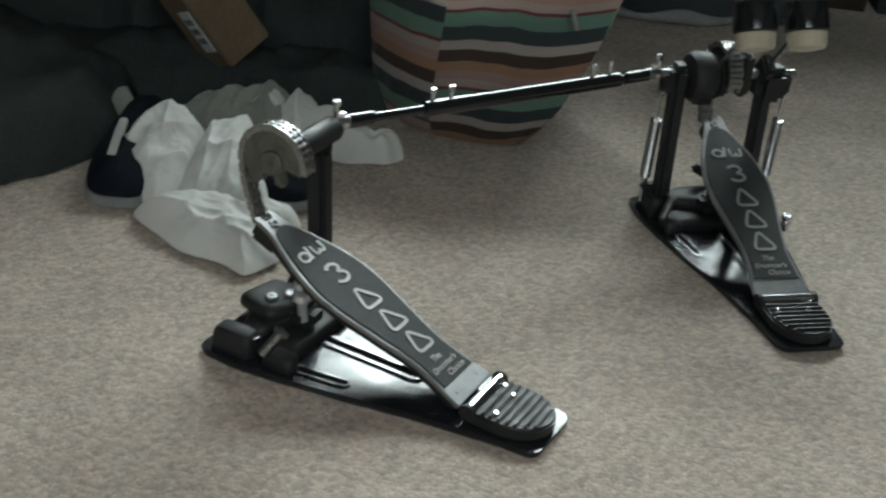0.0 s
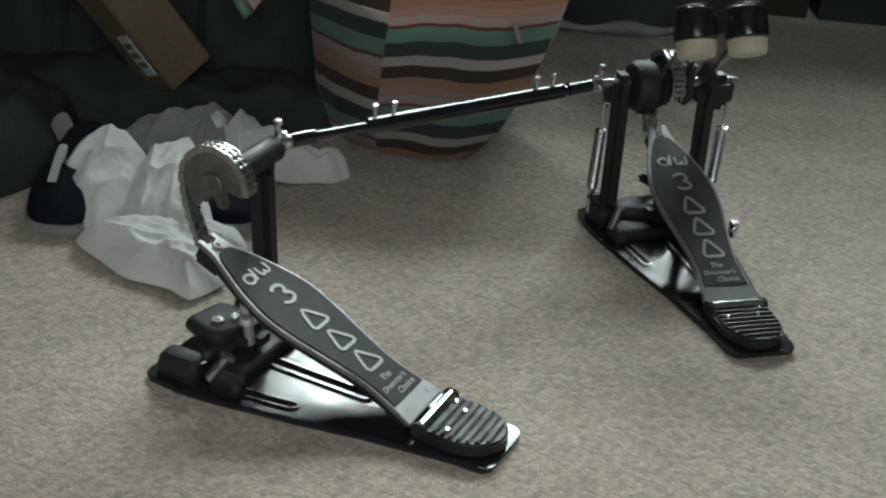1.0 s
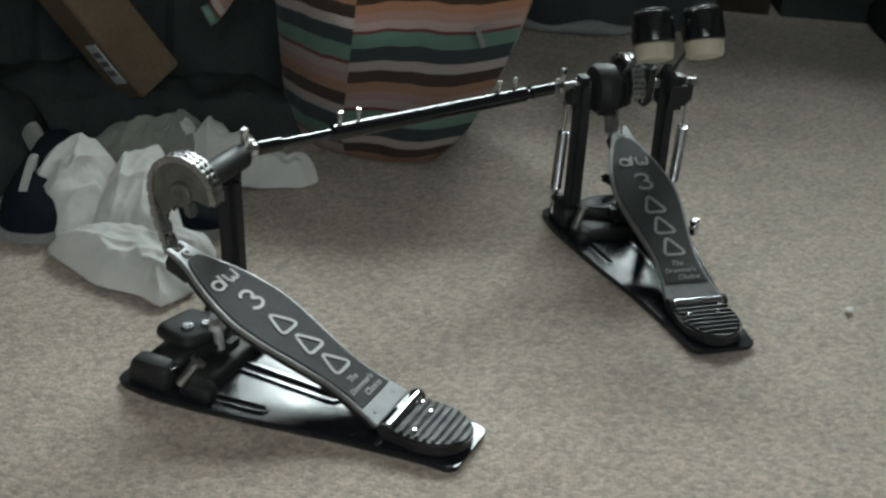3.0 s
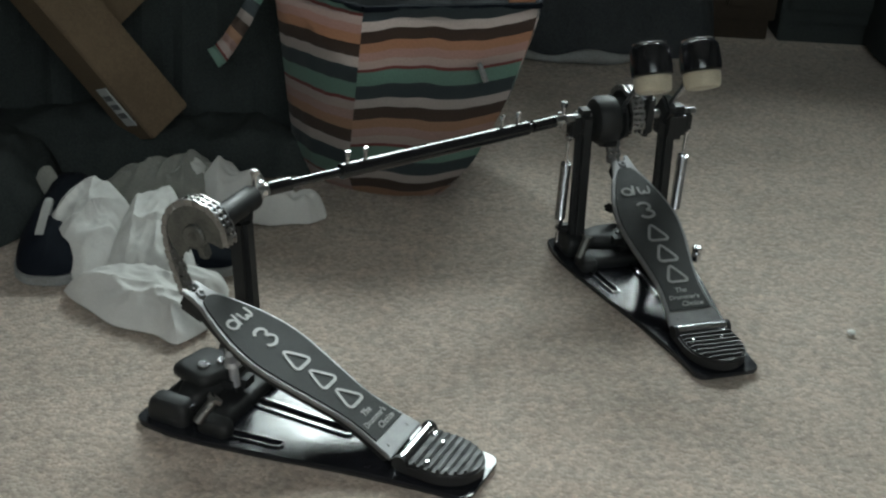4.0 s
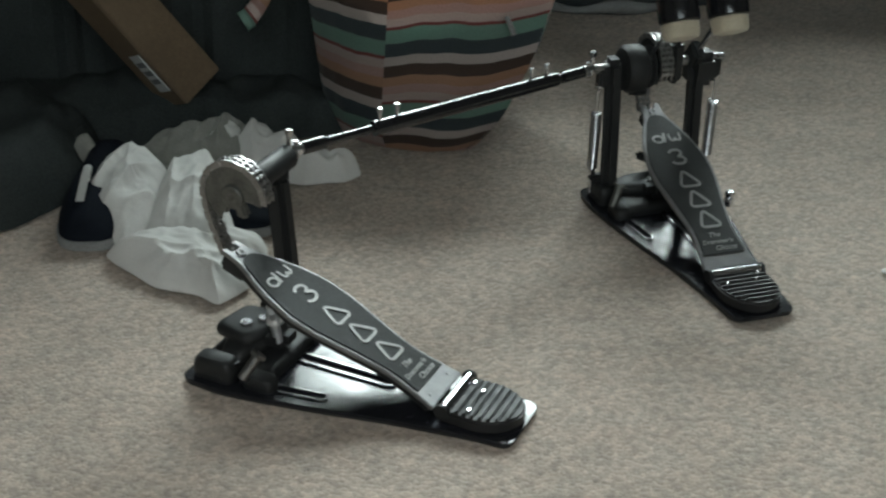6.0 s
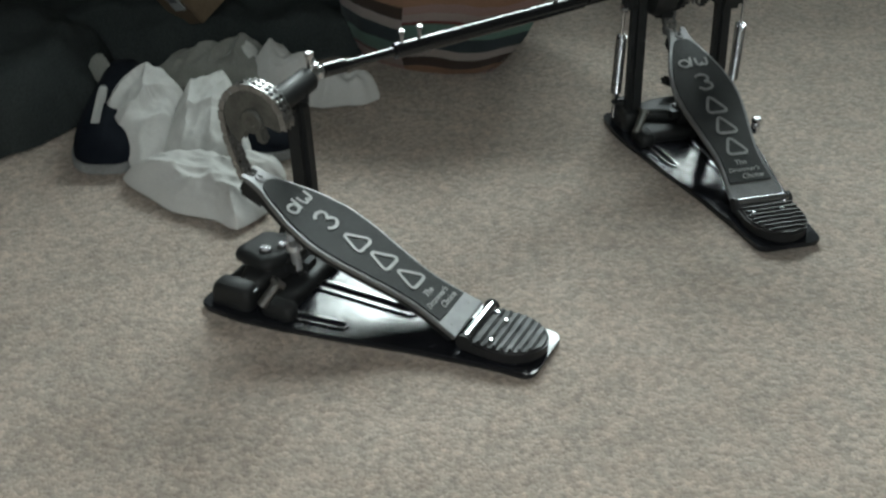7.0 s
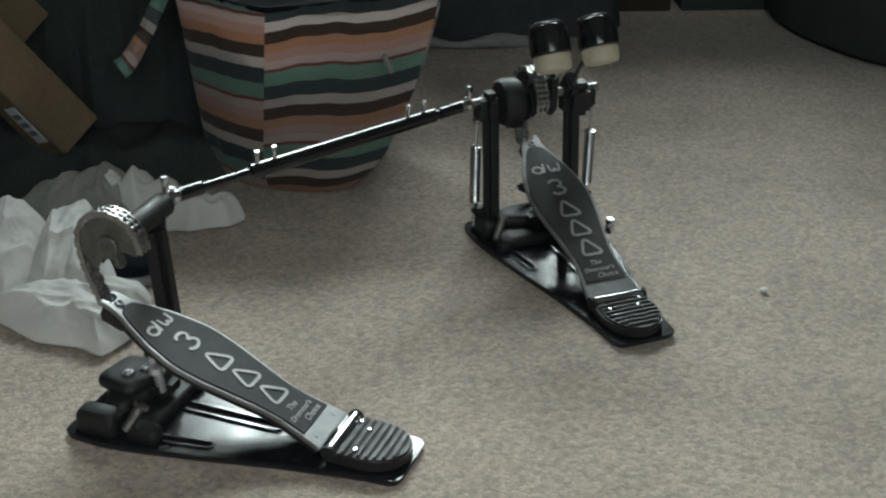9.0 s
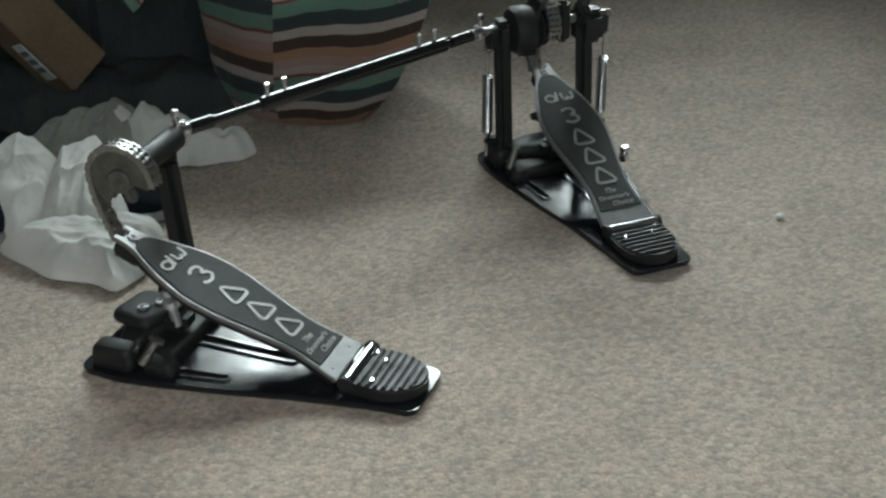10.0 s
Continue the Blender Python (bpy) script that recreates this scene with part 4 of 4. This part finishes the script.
def sheet(name, outline, height, rise, lean, pleats, mat, parent, label="", seed=0.0, base=0.001, edge=0.010, crumple=0.004, grain=0.6):
    """One fold of loose cloth: a soft-edged leaf with its rim turned under, tilted planes and sharp pleats.
    height: of the middle; rise, lean: slope along y and x; pleats: (from, to, height, width)."""
    n, rings = 132, 30
    closed = [Vector(p) for p in outline]
    k = len(closed)
    ring = []
    for i in range(n):
        t = i / n * k
        a, f = int(t), t - int(t)
        p0, p1, p2, p3 = (closed[(a + d) % k] for d in (-1, 0, 1, 2))
        soft = 0.5 * (2 * p1 + (p2 - p0) * f + (2 * p0 - 5 * p1 + 4 * p2 - p3) * f * f + (3 * p1 - p0 - 3 * p2 + p3) * f ** 3)
        ring.append(soft.lerp(p1.lerp(p2, f), 0.45))
    c = sum(ring, Vector((0, 0))) / n
    mean = sum((p - c).length for p in ring) / n
    cg, sg = math.cos(grain), math.sin(grain)

    def top(p, d):
        x, y = p
        z = height + rise * (y - c.y) + lean * (x - c.x)
        u, v = x * cg + y * sg, -x * sg + y * cg
        bend = 0.012 * noise.noise((x * 16, y * 16, seed + 1))
        z += crumple * (1.1 - 2.6 * abs(noise.noise(((u + bend) * 15, (v + bend) * 40, seed)))) + crumple * (0.5 - 1.5 * abs(noise.noise(((x + y) * 24, (x - y + bend) * 24, seed + 3))))
        z += crumple * 0.45 * (0.5 - 2 * abs(noise.noise((u * 60 + v * 25, v * 80, seed + 8))))
        for (ax, ay), (bx, by), h, w in pleats:
            ex, ey = bx - ax, by - ay
            run = math.hypot(ex, ey)
            along, off = ((x - ax) * ex + (y - ay) * ey) / run, (-(x - ax) * ey + (y - ay) * ex) / run
            f = along / run
            if -0.25 < f < 1.25:
                off += 0.004 * math.sin(f * 4 + seed)
                z += h * math.exp(-abs(off) / (w if off < 0 else 2.2 * w)) * max(0.0, 1 - (1.6 * (f - 0.5)) ** 2)
        return max(z, 0.004) * (1 - math.exp(-d / edge))
    bm = bmesh.new()
    rows = []
    under = [(0.955, 0.0), (0.985, 0.0008)]
    for r, z in under:
        rows.append([bm.verts.new((*(c + (p - c) * r), base + z)) for p in ring])
    for j in range(rings):
        r = 1 - (j / rings) ** 1.35
        row = []
        for i, p in enumerate(ring):
            q = c + (p - c) * r
            wob = 0.0022 * noise.noise((p.x * 60, p.y * 60, seed)) * r
            row.append(bm.verts.new((q.x + wob, q.y - wob, base + 0.003 + top(q, (1 - r) * (0.4 * (p - c).length + 0.5 * mean)))))
        rows.append(row)
    for r0, r1 in zip(rows, rows[1:]):
        for i in range(n):
            bm.faces.new((r0[i], r0[(i + 1) % n], r1[(i + 1) % n], r1[i]))
    mid = bm.verts.new((c.x, c.y, base + 0.003 + top(c, 0.05)))
    for i in range(n):
        bm.faces.new((rows[-1][i], rows[-1][(i + 1) % n], mid))
    bmesh.ops.recalc_face_normals(bm, faces=bm.faces[:])
    bm.transform(parent.matrix_world.inverted())
    return part(name, bm, mat, parent, label)


def crumpled_shirt():
    root = thing("crumpled_shirt", pose(-0.26, 1.35, 0), "crumpled white cotton shirt in a loose heap on the carpet", "clothing")
    bpy.context.view_layer.update()
    # the under layer and first back fold carry their shade as grey colour
    sheet("under_layer", [(-0.335, 1.31), (-0.345, 1.42), (-0.30, 1.48), (-0.20, 1.50), (-0.165, 1.46), (-0.205, 1.36), (-0.21, 1.27), (-0.27, 1.26)], 0.020, 0.12, 0.0, (), GREY_SHADED_COTTON, root, "under layer, the shade between the folds put into its grey", 5.0)
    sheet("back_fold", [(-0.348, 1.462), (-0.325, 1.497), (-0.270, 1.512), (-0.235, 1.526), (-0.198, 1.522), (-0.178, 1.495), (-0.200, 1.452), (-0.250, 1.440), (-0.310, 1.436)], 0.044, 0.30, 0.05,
          (((-0.30, 1.450), (-0.255, 1.505), 0.012, 0.005), ((-0.235, 1.440), (-0.225, 1.515), 0.014, 0.005), ((-0.27, 1.46), (-0.24, 1.50), 0.010, 0.004)), GREY_SHADED_COTTON, root, "back fold, its shade put into the grey colour", 2.0, edge=0.007, crumple=0.007, grain=1.1)
    sheet("back_fold", [(-0.262, 1.468), (-0.245, 1.510), (-0.215, 1.520), (-0.196, 1.492), (-0.205, 1.455), (-0.235, 1.448)], 0.050, 0.25, 0.1,
          (((-0.245, 1.460), (-0.215, 1.510), 0.010, 0.005),), WHITE_COTTON, root, "", 2.6, edge=0.006, crumple=0.006, grain=0.9)
    sheet("collar_fold", [(-0.222, 1.470), (-0.200, 1.500), (-0.186, 1.516), (-0.165, 1.505), (-0.128, 1.500), (-0.112, 1.482), (-0.140, 1.455), (-0.190, 1.440)], 0.046, 0.30, -0.30,
          (((-0.190, 1.450), (-0.186, 1.515), 0.020, 0.006), ((-0.160, 1.455), (-0.140, 1.500), 0.008, 0.006)), WHITE_COTTON, root, "peaked white fold", 3.1, edge=0.007, crumple=0.005, grain=0.5)
    sheet("sleeve", [(-0.160, 1.462), (-0.140, 1.486), (-0.112, 1.492), (-0.086, 1.486), (-0.066, 1.496), (-0.060, 1.480), (-0.078, 1.462), (-0.100, 1.458), (-0.130, 1.450)], 0.026, 0.10, 0.05,
          (((-0.150, 1.455), (-0.085, 1.468), 0.010, 0.005), ((-0.082, 1.450), (-0.076, 1.480), 0.009, 0.003)), WHITE_COTTON, root, "short twisted sleeve", 4.2, edge=0.007, crumple=0.008, grain=0.2)
    sheet("hem_fold", [(-0.332, 1.263), (-0.294, 1.300), (-0.240, 1.315), (-0.190, 1.305), (-0.158, 1.290), (-0.154, 1.262), (-0.168, 1.232), (-0.166, 1.200), (-0.194, 1.165), (-0.220, 1.183), (-0.266, 1.197), (-0.293, 1.222)], 0.022, 0.14, 0.02,
          (((-0.325, 1.262), (-0.235, 1.236), 0.010, 0.006), ((-0.285, 1.225), (-0.185, 1.222), 0.009, 0.006), ((-0.235, 1.225), (-0.180, 1.190), 0.010, 0.005), ((-0.205, 1.205), (-0.190, 1.160), 0.009, 0.004), ((-0.27, 1.20), (-0.21, 1.185), 0.005, 0.005)), WHITE_COTTON, root, "wide hem that lies out flat", 6.3, edge=0.010, crumple=0.004, grain=-0.3)
    sheet("front_fold", [(-0.294, 1.282), (-0.296, 1.330), (-0.292, 1.375), (-0.272, 1.412), (-0.238, 1.430), (-0.220, 1.400), (-0.214, 1.360), (-0.196, 1.318), (-0.188, 1.283), (-0.205, 1.258), (-0.241, 1.264), (-0.276, 1.268)], 0.044, 0.32, 0.02,
          (((-0.272, 1.290), (-0.268, 1.410), 0.010, 0.005), ((-0.245, 1.270), (-0.238, 1.370), 0.008, 0.006), ((-0.285, 1.330), (-0.215, 1.345), 0.007, 0.005), ((-0.225, 1.270), (-0.205, 1.330), 0.006, 0.004)), WHITE_COTTON, root, "front fold that falls towards the hem", 7.1, base=0.004, edge=0.008, crumple=0.0035, grain=1.3)
    sheet("shoulder_fold", [(-0.374, 1.345), (-0.371, 1.382), (-0.358, 1.414), (-0.336, 1.426), (-0.304, 1.424), (-0.278, 1.398), (-0.283, 1.355), (-0.282, 1.312), (-0.314, 1.278), (-0.350, 1.304)], 0.048, 0.38, 0.0,
          (((-0.365, 1.345), (-0.325, 1.400), 0.011, 0.006), ((-0.345, 1.320), (-0.292, 1.380), 0.012, 0.006), ((-0.325, 1.350), (-0.318, 1.420), 0.008, 0.005), ((-0.330, 1.292), (-0.288, 1.335), 0.007, 0.005)), WHITE_COTTON, root, "broad rounded shoulder fold", 8.4, base=0.006, edge=0.007, crumple=0.004, grain=0.9)
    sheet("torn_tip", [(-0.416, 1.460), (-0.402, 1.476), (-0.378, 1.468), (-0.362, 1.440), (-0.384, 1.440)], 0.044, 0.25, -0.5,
          (((-0.405, 1.460), (-0.370, 1.450), 0.008, 0.004),), GREY_SHADED_COTTON, root, "grey cuff that sticks up", 9.0, edge=0.005, crumple=0.005)


crumpled_shirt()


def shoe(x, y, turn, label, loop, squash=1.0):
    """A low navy canvas shoe: pale foxing round the sole, toe box, tongue and a loose lace."""
    root = thing("shoe", pose(x, y, 0, 0, 0, turn), label, "shoe", "pair of canvas shoes")
    half = [(0.000, -0.104), (0.020, -0.101), (0.034, -0.084), (0.039, -0.048), (0.034, 0.010), (0.031, 0.063), (0.028, 0.098), (0.015, 0.118), (0.0, 0.121)]
    out = smooth_outline(half, 5)
    part("sole", plate([(px * 1.04, py * 1.02) for px, py in out], 0.001, 0.0125, width=0.002, segments=3), WHITE_RUBBER, root, "pale rubber sole edge")
    bm = bmesh.new()
    prev = None
    for z, g, shift in ((0.012, 0.99, 0), (0.018, 0.985, 0), (0.026, 0.95, 0.002), (0.034, 0.88, 0.006), (0.041, 0.78, 0.012), (0.047, 0.64, 0.020), (0.051, 0.48, 0.030), (0.053, 0.30, 0.036)):
        vs = [bm.verts.new((px * g, py * g + shift, 0.012 + (z - 0.012) * squash + 0.0012 * noise.noise((px * 60, py * 60, z * 40)))) for px, py in out]
        if prev:
            for i in range(len(vs)):
                bm.faces.new((prev[i], prev[(i + 1) % len(vs)], vs[(i + 1) % len(vs)], vs[i]))
        prev = vs
    bm.faces.new(prev)
    part("upper", bm, NAVY, root, "navy canvas upper")
    if loop:
        bm = bmesh.new()
        prev = None
        for a in [math.pi * k / 20 for k in range(21)]:
            p = Vector((-0.012 + 0.010 * math.sin(a), -0.044 + 0.018 * math.cos(a), 0.040 + 0.036 * math.sin(a)))
            ring = [bm.verts.new(p + Vector((0.0048 * math.cos(b), 0, 0.003 * math.sin(b)))) for b in [2 * math.pi * k / 8 for k in range(8)]]
            if prev:
                for k in range(8):
                    bm.faces.new((prev[k], prev[(k + 1) % 8], ring[(k + 1) % 8], ring[k]))
            prev = ring
        part("lace", bm, LACE, root, "pale loose lace loop")


LACE = material("pale_lace", (0.50, 0.51, 0.50), 0.9, second=(0.40, 0.41, 0.40), scale=60, fine=600)
shoe(-0.362, 1.381, 3, "navy canvas shoe with a pale sole edge beside the shirt", True)
shoe(-0.250, 1.363, 80, "navy canvas shoe almost buried under the shirt", False, 0.6)


def black_cover():
    """A dark draped cover that hangs to the floor along the far side."""
    bm = bmesh.new()
    path = [(-1.95, 1.50), (-1.30, 1.56), (-0.80, 1.64), (-0.50, 1.69), (-0.36, 1.72), (-0.20, 1.74), (-0.06, 1.76), (0.06, 1.78)]
    n = 90
    front = []
    for i in range(n + 1):
        t = i / n * (len(path) - 1)
        k = min(int(t), len(path) - 2)
        f = t - k
        front.append((path[k][0] * (1 - f) + path[k + 1][0] * f, path[k][1] * (1 - f) + path[k + 1][1] * f))
    # the unseen top is raised towards the left to shade the carpet there
    rise = lambda x: 1.0 + 0.75 * max(0.0, min(1.0, (-0.16 - x) / 0.30))
    rows = []
    for j in range(22):
        z = 0.002 + 0.40 * j / 21
        rows.append([bm.verts.new((x + 0.012 * noise.noise((i * 0.35, z * 4, 0)), y + 0.04 * (j / 21) ** 2 + 0.022 * noise.noise((i * 0.45, z * 3, 4)), z * rise(x))) for i, (x, y) in enumerate(front)])
    rows.append([bm.verts.new((x, max(y + 0.12, 1.5), 0.41 * rise(x) + 0.01 * noise.noise((i * 0.3, 0, 9)))) for i, (x, y) in enumerate(front)])
    rows.append([bm.verts.new((x, 2.85, 0.42 * rise(x))) for i, (x, y) in enumerate(front)])
    rows.append([bm.verts.new((x, 2.86, 0.002)) for i, (x, y) in enumerate(front)])
    for r0, r1 in zip(rows, rows[1:]):
        for i in range(n):
            bm.faces.new((r0[i], r0[i + 1], r1[i + 1], r1[i]))
    bm.faces.new([r[0] for r in rows])
    bm.faces.new([r[-1] for r in rows][::-1])
    root = thing("draped_bed", Matrix.Identity(4), "low bed under a black cover that hangs to the carpet", "bed")
    part("bed_cover", bm, BLACK_CLOTH, root, "black cover that hangs in folds")
    part("mattress", rounded_box(1.85, 0.90, 0.24, pose(-0.98, 2.36, 0.26), 0.03, 3), DARK_FABRIC, root)


black_cover()


heap("black_jacket", [(-0.60, 1.50, 0.16, 0.12, 20, 0.10), (-0.555, 1.430, 0.20, 0.140, 48, 0.085), (-0.70, 1.28, 0.20, 0.14, 40, 0.09), (-0.80, 1.46, 0.20, 0.14, 0, 0.12), (-1.05, 1.44, 0.20, 0.12, 0, 0.10)], -1.30, -0.36, 1.05, 1.72, 0.007, BLACK_CLOTH,
     "black jacket crumpled on the carpet by the bed", "clothing", 0.016, 8.0, 9)
heap("black_trousers", [(-0.47, 1.60, 0.10, 0.08, 0, 0.07), (-0.450, 1.490, 0.075, 0.075, 10, 0.060), (-0.36, 1.620, 0.14, 0.070, 0, 0.060), (-0.20, 1.640, 0.13, 0.060, 0, 0.050)], -0.60, -0.06, 1.38, 1.72, 0.007, BLACK_CLOTH,
     "black trousers in a low heap behind the shirt", "clothing", 0.014, 6.0, 9)


def cardboard_box():
    """A long narrow carton that leans with one end down on the shirt, with a paper label."""
    ax = Vector((0.60, 0.05, -0.80)).normalized()
    front = Vector((0.55, -0.72, 0.37)).normalized()
    left = ax.cross(front).normalized()
    m = Matrix((ax, left, front)).transposed().to_4x4()
    m.translation = Vector((-0.238, 1.590, 0.088)) - ax * 0.212 + left * 0.033 - front * 0.045
    root = thing("cardboard_box", m, "narrow brown cardboard carton that leans on one end", "box")
    part("carton", rounded_box(0.40, 0.066, 0.070, pose(0, 0, 0.010), 0.002), CARD, root)
    part("flap", rounded_box(0.270, 0.080, 0.003, pose(-0.055, -0.073, -0.018, 12), 0.001), CARD, root, "open brown flap")
    lab = part("paper_label", rounded_box(0.060, 0.0012, 0.030, pose(0.145, 0.0338, 0.020), 0.0003), PAPER, root, "white printed label")
    for i in range(3):
        part("print_bar", rounded_box(0.008, 0.0006, 0.022, pose(0.130 + 0.014 * i, 0.0346, 0.020), 0.0001), INK, lab)


cardboard_box()


def strap():
    """A striped canvas handle that hangs beside the bag."""
    pts = [Vector(p) for p in ((-0.140, 1.640, 0.280), (-0.160, 1.625, 0.240), (-0.178, 1.618, 0.205), (-0.196, 1.616, 0.175), (-0.208, 1.618, 0.158), (-0.218, 1.622, 0.150))]
    bm = bmesh.new()
    uvl = bm.loops.layers.uv.new("UVMap")
    rows, uvs, run = [], {}, 0.0
    for k, p in enumerate(pts):
        d = (pts[min(k + 1, len(pts) - 1)] - pts[max(k - 1, 0)]).normalized()
        s = Vector((0.75, -0.3, 0.5))
        s = (s - d * s.dot(d)).normalized() * 0.0135
        run += (p - pts[k - 1]).length if k else 0
        row = [bm.verts.new(p - s), bm.verts.new(p + s)]
        for v in row:
            uvs[v] = (0.3, run)
        rows.append(row)
    for r0, r1 in zip(rows, rows[1:]):
        f = bm.faces.new((r0[0], r0[1], r1[1], r1[0]))
        for l in f.loops:
            l[uvl].uv = uvs[l.vert]
    bmesh.ops.solidify(bm, geom=bm.faces[:], thickness=0.003)
    bmesh.ops.subdivide_edges(bm, edges=bm.edges[:], cuts=1, smooth=0.6)
    part("handle", bm, striped("handle_stripes", 0.2, True), bpy.data.objects["striped_bag"], "striped canvas handle").matrix_parent_inverse = bpy.data.objects["striped_bag"].matrix_world.inverted()


strap()

heap("dark_blanket", [(0.33, 2.20, 0.17, 0.085, 8, 0.20), (0.20, 2.20, 0.10, 0.07, 0, 0.19), (0.45, 2.22, 0.12, 0.06, 0, 0.16)], 0.05, 0.62, 2.08, 2.27, 0.007, DARK_FABRIC,
     "dark slate blanket bundled on the carpet by the wall", "blanket", 0.02, 4.0, 9)


def hem():
    """A pale folded edge that lies along the blanket's foot."""
    bm = bmesh.new()
    prev = None
    for i in range(41):
        t = i / 40
        c = Vector((0.17 + 0.28 * t, 2.095 + 0.03 * t + 0.008 * math.sin(t * 9), 0.012 + 0.004 * math.sin(t * 14)))
        r = 0.008 + 0.003 * math.sin(t * 11 + 1)
        ring = [bm.verts.new(c + Vector((0, r * math.cos(a), r * 1.15 * math.sin(a)))) for a in [2 * math.pi * k / 10 for k in range(10)]]
        if prev:
            for k in range(10):
                bm.faces.new((prev[k], prev[(k + 1) % 10], ring[(k + 1) % 10], ring[k]))
        prev = ring
    ob = part("blanket_hem", bm, WHITE_RUBBER, bpy.data.objects["dark_blanket"], "pale folded hem")
    ob.matrix_parent_inverse = bpy.data.objects["dark_blanket"].matrix_world.inverted()


bpy.context.view_layer.update()
hem()


def shading_chest(x0, x1, h, mat, label):
    """A plain chest added along the far side to shape the window light: body, top board, plinth and two drawer fronts.
    """
    w = x1 - x0
    root = thing("shading_chest", pose((x0 + x1) / 2, 2.48, 0), label, "chest")
    part("body", rounded_box(w, 0.40, h - 0.06, pose(0, 0, 0.04 + (h - 0.06) / 2), 0.003), mat, root)
    part("top_board", rounded_box(w + 0.004, 0.415, 0.02, pose(0, -0.004, h - 0.0095), 0.003), mat, root)
    part("plinth", rounded_box(w - 0.01, 0.38, 0.04, pose(0, 0.006, 0.02), 0.002), mat, root)
    for s in (-1, 1):
        part("drawer_front", rounded_box(w / 2 - 0.02, 0.012, h - 0.11, pose(s * w / 4, -0.205, 0.05 + (h - 0.08) / 2), 0.003), mat, root)


# invented chests at the dark far edge; unseen heights set how far they shade
shading_chest(0.065, 0.470, 0.82, DARK_WOOD, "added dark brown chest, tall enough to shade the far carpet")
shading_chest(0.478, 0.680, 0.50, DARK_WOOD, "added narrow dark brown chest, kept low to let window light past")
shading_chest(0.690, 1.900, 1.12, BLACK_CLOTH, "added long black chest, tall enough to shade the far carpet")


def drum_case():
    root = thing("drum_case", pose(1.21, 2.24, 0), "large round black case on the carpet near the wall", "case")
    part("shell", turned([(0, 0.355), (0.01, 0.365), (0.40, 0.365), (0.41, 0.355)], (0, 0, 0.0), (0, 0, 1), 64), BLACK_CLOTH, root)
    part("lid", turned([(0, 0.368), (0.07, 0.372), (0.085, 0.355)], (0, 0, 0.41), (0, 0, 1), 64), BLACK_CLOTH, root)


drum_case()


def lint():
    bm = bmesh.new()
    bmesh.ops.create_icosphere(bm, subdivisions=2, radius=0.005)
    for v in bm.verts:
        v.co *= 1 + 0.5 * noise.noise(v.co * 400)
        v.co.z = v.co.z * 0.5 + 0.002
    ob = part("lint", bm, material("white_lint", (0.85, 0.85, 0.83), 0.9, second=(0.75, 0.75, 0.72), scale=60, fine=800))
    ob.location = (0.538, 1.261, 0)
    tagged(ob, "small white scrap of lint on the carpet", "lint")


lint()
